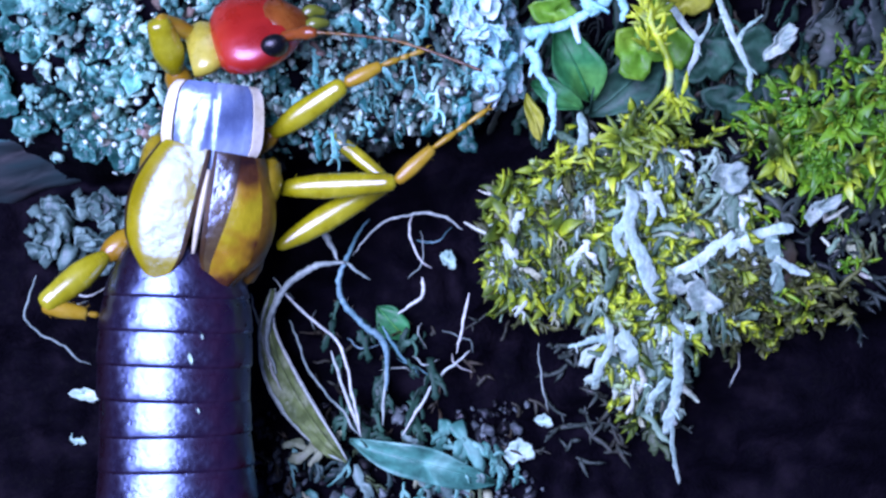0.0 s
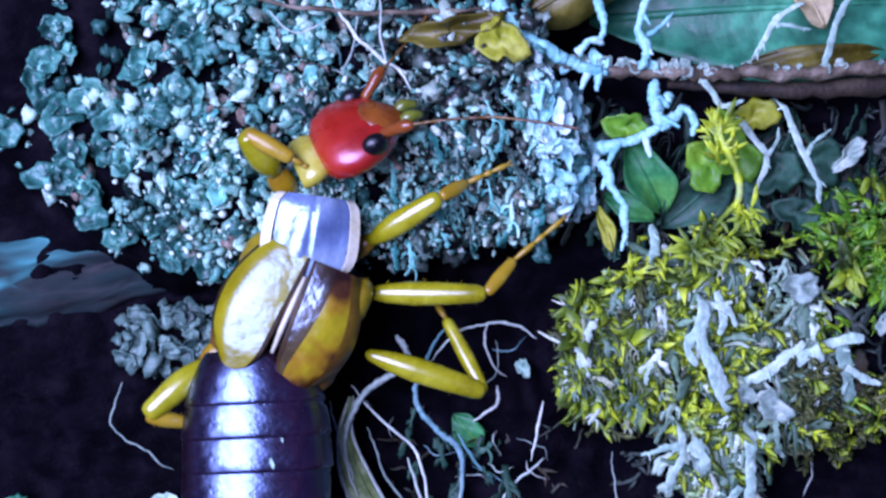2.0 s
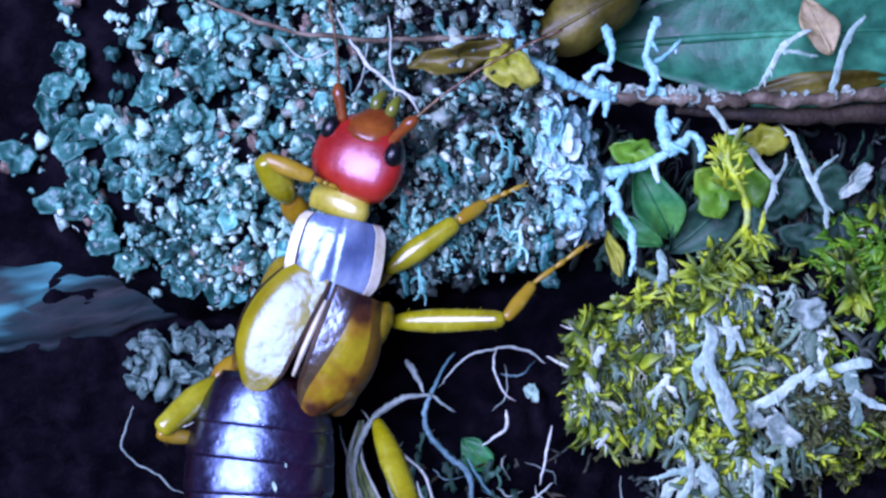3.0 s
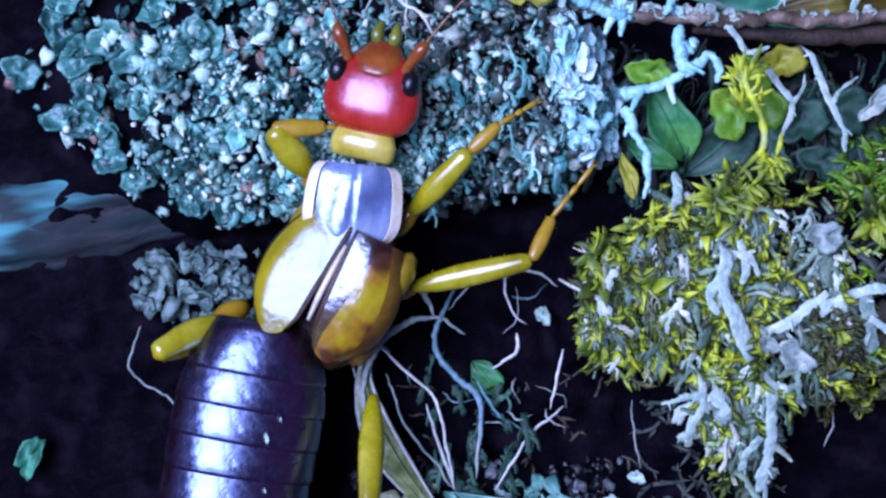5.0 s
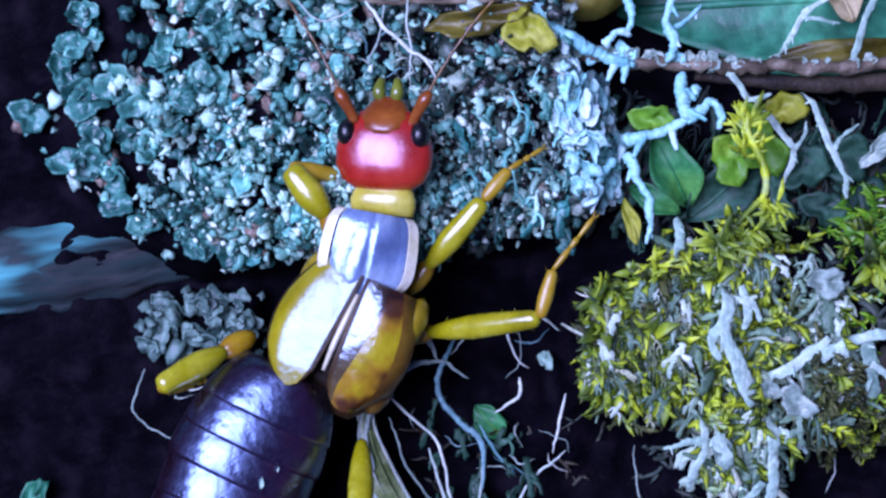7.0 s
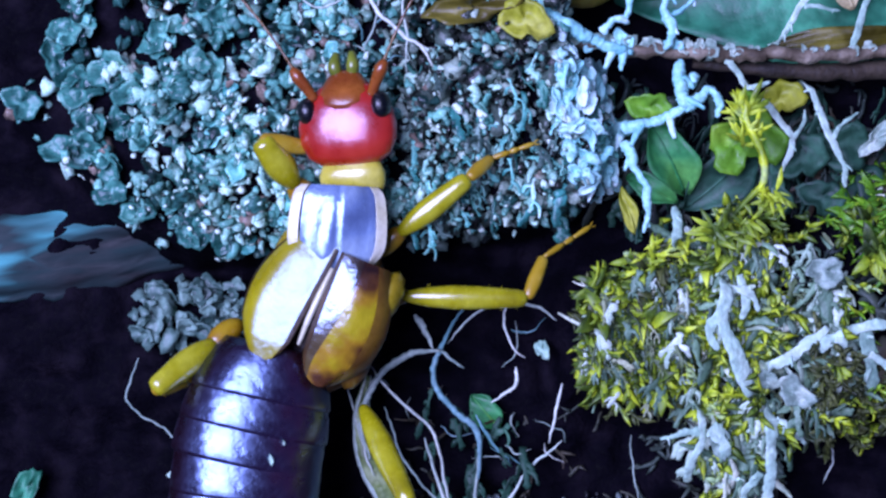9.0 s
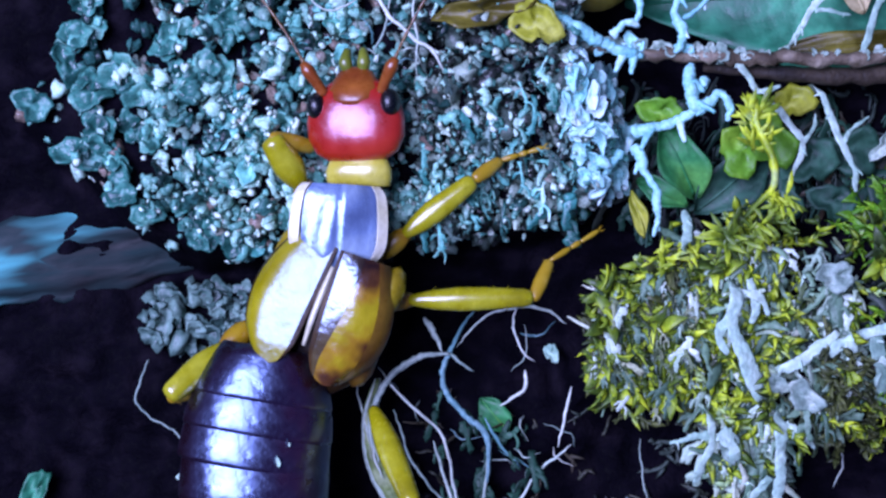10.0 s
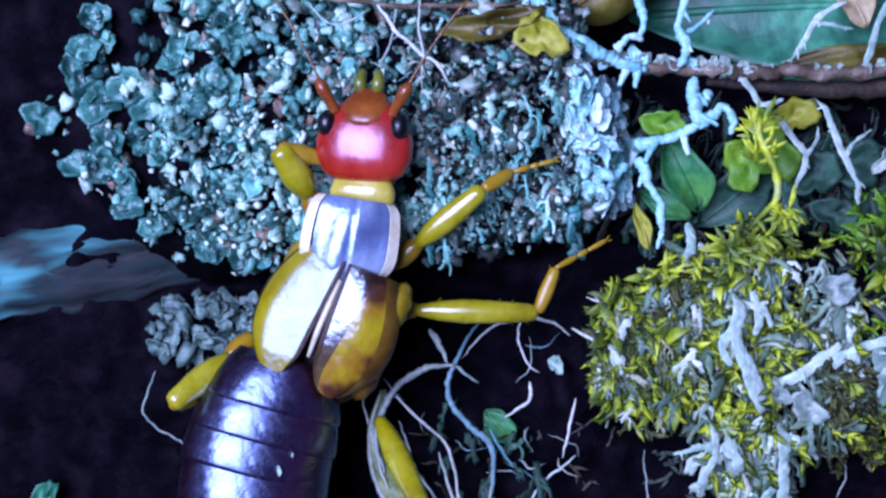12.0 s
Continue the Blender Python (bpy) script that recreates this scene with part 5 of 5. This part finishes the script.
# Pale slivers on three rings imitate small reflections of light.
for k, x, y, r in ((2, 0.62, -0.2, 0.07), (3, 0.42, 0.0, 0.15), (4, 0.55, -0.3, 0.07)):
    z = 0.05 + 1.2 * math.sqrt(max(0, 1 - (x / 1.62) ** 2))
    part("fleck", moved(leaf(r * 1.8, r * 0.6, 0.2, 0.2, 0.02, 0.03, 5, 4, 1.0, k), pose(x, y, z + 0.04, 0, 0, 15)), PALE, SEGMENTS[k], "tiny whitish speck standing in for a glint")


def leg_piece(name, length, r0, r1, r2, mat, flat=0.8, bristles=0):
    profile = ((0, 0.35 * r0), (0.03, 0.75 * r0), (0.09, r0), (0.22, 0.35 * r0 + 0.65 * r1), (0.42, r1 * 1.06), (0.62, r1), (0.8, (r1 + r2) / 2), (0.92, r2 * 1.06), (0.975, r2 * 0.85), (1.0, r2 * 0.4))
    v, f = loft([(length * t, r, -r * flat, r * flat) for t, r in profile], 16, 2.1)
    rng = random.Random(int(length * 100))
    bits = [(v, f)]
    for _ in range(bristles):
        t, a = rng.uniform(0.15, 0.95), rng.uniform(0, 6.28)
        r = r1 + (r2 - r1) * t
        p = Vector((math.cos(a) * r * 0.9, length * t, math.sin(a) * r * flat * 0.9))
        q = p * 1.0 + Vector((math.cos(a), 0.8, math.sin(a))) * 0.09
        bits.append(tube([tuple(p), tuple((p + q) / 2), tuple(q)], [0.008, 0.006, 0.003], 4, 1))
    return part(name, joined(bits), mat, bug)


def foot(length):
    bits, y = [], 0
    for l, r in ((0.42, 0.065), (0.2, 0.06), (0.38, 0.055)):
        l *= length
        bits.append(tube([(0, y, 0), (0, y + l * 0.5, 0.01), (0, y + l, 0)], [r * 0.7, r, r * 1.15, r * 0.7], 8, 3))
        y += l
    for s in (-1, 1):
        bits.append(tube([(0, y - 0.02, 0), (s * 0.05, y + 0.08, 0), (s * 0.04, y + 0.16, -0.06)], [0.025, 0.018, 0.005], 5, 3))
    return part("tarsus", joined(bits), FOOT, bug, "slender amber foot with two claws")


def leg(femur, tibia, tarsus, girth):
    thigh = leg_piece("femur", femur, girth * 0.62, girth, girth * 0.76, LEG, 0.85, 14)
    if tibia < 1.5:
        part("trochanter", ellipsoid(0, -0.30, -0.08, girth * 0.95, 0.52, girth * 0.8, BALL_2), LEG_BASE, thigh, "amber leg base")
    return (thigh, leg_piece("tibia", tibia, girth * 0.5, girth * 0.6, girth * 0.45, LEG if tibia > 1.5 else FOOT, 0.8, 12), foot(tarsus))


LEGS = {"fore": leg(1.95, 0.85, 0.98, 0.255), "middle": leg(2.72, 1.05, 1.40, 0.255), "hind": leg(2.75, 1.9, 1.0, 0.27), "far_fore": leg(1.35, 1.15, 0.6, 0.32), "far_hind": leg(1.75, 0.95, 0.6, 0.29)}



# ---- joints on the plan (mm), time by time ----
BODY_ROWS = [(0, -2.28, 1.36, -2.50, -0.48), (0.5, -2.15, 1.35, -2.44, -0.45), (1, -1.72, 1.34, -2.09, -0.42), (1.5, -2.04, 1.32, -2.36, -0.42), (1.8, -1.97, 1.31, -2.26, -0.42), (2, -1.92, 1.30, -2.19, -0.42), (2.2, -1.78, 1.35, -2.12, -0.40), (2.3, -1.71, 1.37, -2.09, -0.39), (2.4, -1.65, 1.39, -2.06, -0.39), (2.5, -1.59, 1.40, -2.03, -0.39), (2.6, -1.58, 1.41, -2.02, -0.39), (2.7, -1.56, 1.42, -2.01, -0.39), (4.3, -1.65, 1.18, -1.71, -0.70), (5, -1.48, 0.82, -1.68, -0.95), (5.5, -1.43, 0.76, -1.62, -0.93), (7, -1.17, 0.75, -1.51, -1.06), (9, -1.84, 1.08, -1.94, -0.74), (9.5, -2.03, 1.16, -2.13, -0.65), (12, -1.81, 1.12, -2.10, -0.68)]
HEAD_ROWS = [(0, -1.59, 2.36, -0.36, 2.67), (0.5, -1.19, 2.42, 0.09, 2.83), (1, -0.95, 2.49, 0.37, 3.00), (1.5, -1.07, 2.54, 0.29, 3.12), (1.8, -1.15, 2.56, 0.24, 3.19), (2, -1.20, 2.58, 0.21, 3.24), (2.2, -1.07, 2.58, 0.32, 3.43), (2.3, -1.01, 2.58, 0.37, 3.53), (2.4, -0.97, 2.58, 0.38, 3.60), (2.5, -0.92, 2.57, 0.38, 3.68), (2.6, -1.09, 2.59, -0.15, 3.71), (2.7, -1.26, 2.62, -0.69, 3.74), (4.3, -1.37, 2.44, -1.09, 3.54), (5, -1.16, 2.24, -0.89, 3.42), (5.5, -1.11, 2.15, -0.92, 3.41), (7, -1.01, 1.99, -0.95, 3.09), (9, -1.70, 2.27, -1.79, 3.49), (9.5, -1.74, 2.42, -1.79, 3.63), (12, -1.68, 2.25, -1.60, 3.51)]
TAIL_ROWS = [(0, -3.03, -2.80), (0.5, -3.08, -2.70), (1, -2.77, -2.60), (1.5, -3.23, -2.64), (1.8, -3.24, -2.66), (2, -3.25, -2.68), (2.2, -3.20, -2.69), (2.3, -3.18, -2.70), (2.4, -3.13, -2.71), (2.5, -3.09, -2.72), (2.6, -3.08, -2.71), (2.7, -3.08, -2.70), (4.3, -2.93, -3.18), (5, -3.05, -3.48), (5.5, -2.99, -3.44), (7, -2.76, -3.65), (9, -3.07, -3.15), (9.5, -3.19, -3.11), (12, -3.16, -3.10)]
ABDOMEN_ROWS = [(0, -3.15, -2.80, -3.25, -4.56, -3.25, -6.12), (0.5, -2.90, -2.71, -3.07, -4.29, -3.09, -5.97), (1, -2.74, -2.61, -2.97, -4.03, -3.01, -5.83), (1.5, -3.08, -2.71, -3.18, -4.08, -3.21, -5.46), (1.8, -3.17, -2.76, -3.19, -4.10, -3.22, -5.24), (2, -3.24, -2.80, -3.20, -4.12, -3.23, -5.10), (2.2, -3.19, -2.82, -3.23, -4.06, -3.26, -4.95), (2.3, -3.18, -2.83, -3.26, -4.03, -3.28, -4.88), (2.4, -3.18, -2.83, -3.22, -3.92, -3.23, -4.77), (2.5, -3.18, -2.84, -3.19, -3.81, -3.19, -4.66), (2.6, -3.22, -2.82, -3.26, -3.79, -3.28, -4.64), (2.7, -3.25, -2.80, -3.32, -3.76, -3.35, -4.62), (4.3, -3.15, -3.06, -3.42, -4.38, -3.63, -5.71), (5, -3.55, -3.36, -3.82, -4.68, -4.08, -6.14), (5.5, -3.44, -3.38, -3.88, -4.58, -4.32, -5.80), (7, -3.33, -3.41, -3.82, -4.37, -4.25, -5.46), (9, -3.39, -3.15, -3.65, -4.23, -3.83, -5.55), (9.5, -3.58, -3.12, -3.77, -4.19, -3.89, -5.52), (12, -3.48, -3.10, -3.79, -4.18, -3.97, -5.28)]
FORE_ROWS = [(0, -1.25, 0.20, 0.32, 1.24, 1.41, 1.77, 2.45, 2.07), (0.5, -1.15, 0.09, 0.60, 1.21, 1.44, 1.71, 2.40, 2.08), (1, -0.81, -0.02, 0.89, 1.17, 1.46, 1.66, 2.34, 2.10), (1.5, -1.03, 0.13, 0.80, 1.20, 1.38, 1.60, 2.32, 2.04), (1.8, -0.95, 0.22, 0.75, 1.22, 1.33, 1.56, 2.31, 2.00), (2, -0.89, 0.28, 0.72, 1.23, 1.29, 1.54, 2.30, 1.97), (2.2, -0.84, 0.23, 0.79, 1.22, 1.32, 1.57, 2.33, 2.01), (2.3, -0.81, 0.20, 0.83, 1.22, 1.33, 1.59, 2.35, 2.03), (2.4, -0.80, 0.17, 0.86, 1.22, 1.37, 1.59, 2.35, 2.03), (2.5, -0.78, 0.13, 0.90, 1.22, 1.41, 1.59, 2.36, 2.03), (2.6, -0.77, 0.15, 0.90, 1.23, 1.42, 1.62, 2.38, 2.04), (2.7, -0.76, 0.17, 0.89, 1.25, 1.44, 1.65, 2.40, 2.06), (4.3, -0.63, -0.11, 0.79, 1.27, 1.67, 1.76, 2.30, 2.02), (5, -0.41, -0.29, 0.88, 1.03, 1.62, 1.70, 2.32, 2.08), (5.5, -0.35, -0.30, 0.94, 1.01, 1.63, 1.71, 2.33, 2.03), (7, -0.12, -0.50, 1.11, 0.96, 1.73, 1.70, 2.31, 2.02), (9, -0.64, -0.01, 0.88, 1.19, 1.38, 1.63, 2.31, 1.95), (9.5, -0.77, 0.02, 0.86, 1.29, 1.36, 1.66, 2.41, 1.98), (12, -0.60, 0.07, 0.87, 1.29, 1.49, 1.67, 2.43, 1.93)]
MIDDLE_ROWS = [(0, -1.28, -0.93, 1.34, -0.82, 2.15, -0.10, 3.46, 0.79), (0.5, -1.17, -0.90, 1.59, -0.83, 2.21, -0.05, 3.38, 0.73), (1, -0.82, -0.87, 1.84, -0.84, 2.26, 0.01, 3.31, 0.67), (1.5, -1.10, -0.84, 1.75, -0.85, 2.29, -0.07, 3.42, 0.75), (1.8, -1.06, -0.83, 1.70, -0.86, 2.30, -0.12, 3.49, 0.80), (2, -1.03, -0.82, 1.67, -0.87, 2.31, -0.15, 3.53, 0.83), (2.2, -0.94, -0.83, 1.76, -0.90, 2.38, -0.13, 3.56, 0.78), (2.3, -0.89, -0.84, 1.81, -0.91, 2.42, -0.12, 3.58, 0.76), (2.4, -0.84, -0.88, 1.83, -0.93, 2.46, -0.14, 3.59, 0.70), (2.5, -0.80, -0.91, 1.85, -0.95, 2.50, -0.16, 3.60, 0.63), (2.6, -0.79, -0.90, 1.83, -0.92, 2.48, -0.15, 3.62, 0.65), (2.7, -0.78, -0.88, 1.81, -0.88, 2.46, -0.13, 3.63, 0.66), (4.3, -0.59, -1.51, 2.22, -1.12, 2.62, -0.28, 3.53, 0.70), (5, -0.42, -1.88, 2.19, -1.29, 2.65, -0.38, 3.54, 0.71), (5.5, -0.30, -1.89, 2.21, -1.42, 2.60, -0.26, 3.50, 0.68), (7, -0.13, -1.91, 2.25, -1.55, 2.59, -0.33, 3.61, 0.84), (9, -0.58, -1.35, 2.15, -1.41, 2.53, -0.51, 3.42, 0.04), (9.5, -0.66, -1.37, 2.25, -1.37, 2.45, -0.53, 3.58, 0.14), (12, -0.66, -1.33, 2.12, -1.39, 2.47, -0.36, 3.61, 0.20)]
HIND_ROWS = [(0, -1.19, -2.19, 1.20, -0.82, -0.18, 0.36), (0.5, -1.07, -2.20, 1.42, -0.86, -0.01, 0.26), (1, -0.72, -2.21, 1.65, -0.90, 0.16, 0.15), (1.5, -0.78, -2.12, 1.74, -1.25, 0.35, -0.16), (1.8, -0.87, -2.21, 1.99, -1.14, 0.69, 0.01), (2, -0.97, -2.14, 1.80, -3.10, 0.81, -1.44), (2.2, -0.84, -2.31, 1.99, -2.04, 1.69, -0.95), (2.3, -0.86, -2.29, 2.00, -2.02, 1.65, -1.02), (2.4, -0.78, -2.47, 1.10, -4.13, 0.35, -2.00), (2.5, -0.77, -2.55, 0.56, -4.80, 0.50, -2.69, 1.95, -4.08), (2.6, -0.98, -2.89, -0.08, -4.89, 0.59, -5.71), (2.7, -0.96, -2.99, 0.05, -4.88, 0.63, -5.70), (4.3, -1.24, -3.90, -2.17, -5.99, -2.41, -7.37), (5, -1.24, -4.20, -1.32, -6.60, -1.04, -7.94), (5.5, -1.36, -4.22, -2.16, -6.37, -2.02, -7.70), (7, -1.55, -4.24, -1.55, -6.39, -1.33, -7.72), (9, -1.44, -3.72, -0.41, -5.57, 0.01, -6.94), (9.5, -1.51, -3.68, -0.60, -5.59, -0.18, -6.89), (12, -1.40, -3.67, -0.41, -5.40, 0.07, -6.77)]
FAR_FORE_ROWS = [(0, -3.18, 1.52, -3.47, 2.58, -2.75, 2.30), (0.5, -3.00, 1.45, -3.38, 2.58, -2.44, 2.09), (1, -2.59, 1.38, -3.29, 2.59, -2.13, 1.88), (1.5, -2.88, 1.57, -3.34, 2.62, -2.23, 1.95), (1.8, -2.84, 1.69, -3.38, 2.63, -2.30, 2.00), (2, -2.81, 1.77, -3.40, 2.64, -2.34, 2.03), (2.2, -2.80, 1.77, -3.35, 2.63, -2.21, 2.07), (2.3, -2.79, 1.77, -3.32, 2.63, -2.15, 2.09), (2.4, -2.79, 1.77, -3.29, 2.63, -2.11, 2.12), (2.5, -2.79, 1.76, -3.26, 2.63, -2.07, 2.14), (2.6, -2.77, 1.79, -3.25, 2.66, -2.08, 2.17), (2.7, -2.76, 1.81, -3.24, 2.68, -2.10, 2.19), (4.3, -2.74, 0.77, -3.51, 1.88, -2.51, 1.70), (5, -2.52, 0.57, -3.29, 1.55, -2.17, 1.58), (5.5, -2.47, 0.57, -3.25, 1.70, -2.18, 1.62), (7, -2.25, 0.61, -3.10, 1.71, -2.08, 1.54), (9, -2.81, 1.02, -3.53, 1.99, -2.53, 1.83), (9.5, -2.88, 1.05, -3.54, 2.08, -2.67, 1.92), (12, -2.85, 1.11, -3.50, 2.15, -2.52, 1.92)]
FAR_HIND_ROWS = [(0, -4.74, -2.23, -6.09, -3.28, -5.19, -3.48), (0.5, -4.67, -2.13, -5.95, -3.22, -5.02, -3.44), (1, -4.37, -2.04, -5.80, -3.17, -4.84, -3.40), (1.5, -4.57, -2.14, -5.76, -3.27, -4.85, -3.49), (1.8, -4.48, -2.20, -5.74, -3.34, -4.86, -3.54), (2, -4.42, -2.24, -5.72, -3.38, -4.86, -3.58), (2.2, -4.37, -2.21, -5.69, -3.35, -4.84, -3.56), (2.3, -4.35, -2.20, -5.68, -3.34, -4.83, -3.55), (2.4, -4.34, -2.18, -5.69, -3.32, -4.83, -3.54), (2.5, -4.33, -2.16, -5.69, -3.30, -4.83, -3.54), (2.6, -4.36, -2.13, -5.69, -3.27, -4.86, -3.52), (2.7, -4.38, -2.11, -5.69, -3.25, -4.88, -3.49), (4.3, -4.58, -2.31, -5.69, -3.09, -5.15, -3.04), (5, -4.52, -2.51, -5.81, -3.17, -5.20, -3.17), (5.5, -4.59, -2.35, -5.88, -2.95, -5.27, -2.97), (7, -4.48, -2.26, -5.83, -2.99, -5.20, -2.96), (9, -4.60, -2.31, -5.82, -3.28, -5.24, -3.16), (9.5, -4.61, -2.28, -5.83, -3.31, -5.25, -3.17), (12, -4.59, -2.32, -5.81, -3.32, -5.23, -3.19)]


def heading(x0, y0, x1, y1, z, roll=0):
    """A pose at the first point, +y towards the second, flat on the plan."""
    return pose(x0 * MM, y0 * MM, z * MM, 0, 0, math.degrees(math.atan2(y1 - y0, x1 - x0)) - 90) @ pose(0, 0, 0, 0, roll, 0)


def aimed(a, b):
    """A pose at a with +y towards b."""
    a, b = Vector(a) * MM, Vector(b) * MM
    return Matrix.Translation(a) @ (b - a).to_track_quat("Y", "Z").to_matrix().to_4x4()


def along(points, s):
    """The point and direction s mm along a line that goes straight on at its ends."""
    p = [Vector(q) for q in points]
    for a, b in zip(p, p[1:]):
        n = (b - a).length
        if s <= n or b is p[-1]:
            return a + (b - a) * (s / n), (b - a) / n
        s -= n


def motions():
    root = {t: heading((x0 + x1) / 2, (y0 + y1) / 2, x0, y0, 1.55) for t, x0, y0, x1, y1 in BODY_ROWS}
    walk(bug, list(root.items()))

    def carry(ob, rows):
        walk(ob, [(t, root[t].inverted() @ m) for t, m in rows])

    carry(head_part, [(t, heading(x0, y0, x1, y1, 1.25, -42 if t <= 2.5 else -20 if t == 2.7 else -10)) for t, x0, y0, x1, y1 in HEAD_ROWS])
    backs = {t: (x1, y1) for t, x0, y0, x1, y1 in BODY_ROWS}
    carry(mid_body, [(t, heading(*backs[t], 2 * backs[t][0] - x, 2 * backs[t][1] - y, 1.32, 1 if t <= 2.7 else -7)) for t, x, y in TAIL_ROWS])
    for k, segment in enumerate(SEGMENTS):
        rows = []
        for t, *xy in ABDOMEN_ROWS:
            p, d = along([(xy[i] - 0.15, xy[i + 1], 0.6) for i in (0, 2, 4)], (k - 0.6) * 0.72)
            rows.append((t, heading(p.x, p.y, p.x - d.x, p.y - d.y, p.z + 0.05 * k, 9 if t > 4 else 2) @ pose(0, 0, 0, -4)))
        carry(segment, rows)
    spans = {"fore": (1.95, 0.85, 0.98), "middle": (2.72, 1.05, 1.40), "hind": (2.75, 1.9, 1.0), "far_fore": (1.35, 1.15, 0.6), "far_hind": (1.75, 0.95, 0.6)}
    for name, table, hip_z in (("fore", FORE_ROWS, 0.75), ("middle", MIDDLE_ROWS, 0.65), ("hind", HIND_ROWS, 0.5), ("far_fore", FAR_FORE_ROWS, 0.9), ("far_hind", FAR_HIND_ROWS, 0.6)):
        rows = ([], [], [])
        for t, *xy in table:
            plan = [(xy[i], xy[i + 1]) for i in range(0, len(xy), 2)]
            if len(plan) < 4:
                plan.append((plan[2][0] + 0.4 * (plan[2][0] - plan[1][0]), plan[2][1] + 0.4 * (plan[2][1] - plan[1][1])))
            p = Vector((*plan[0], hip_z))
            for k, span in enumerate(spans[name]):
                flat = math.hypot(plan[k + 1][0] - p.x, plan[k + 1][1] - p.y)
                lift = min(math.sqrt(max(0.0, span ** 2 - flat ** 2)), (0.7, 1.1, 0.35)[k] * span)
                d = Vector((plan[k + 1][0] - p.x, plan[k + 1][1] - p.y, lift if k == 0 else -lift)).normalized()
                rows[k].append((t, aimed(p, p + d)))
                p = p + d * span
        for ob, r in zip(LEGS[name], rows):
            carry(ob, r)


motions()
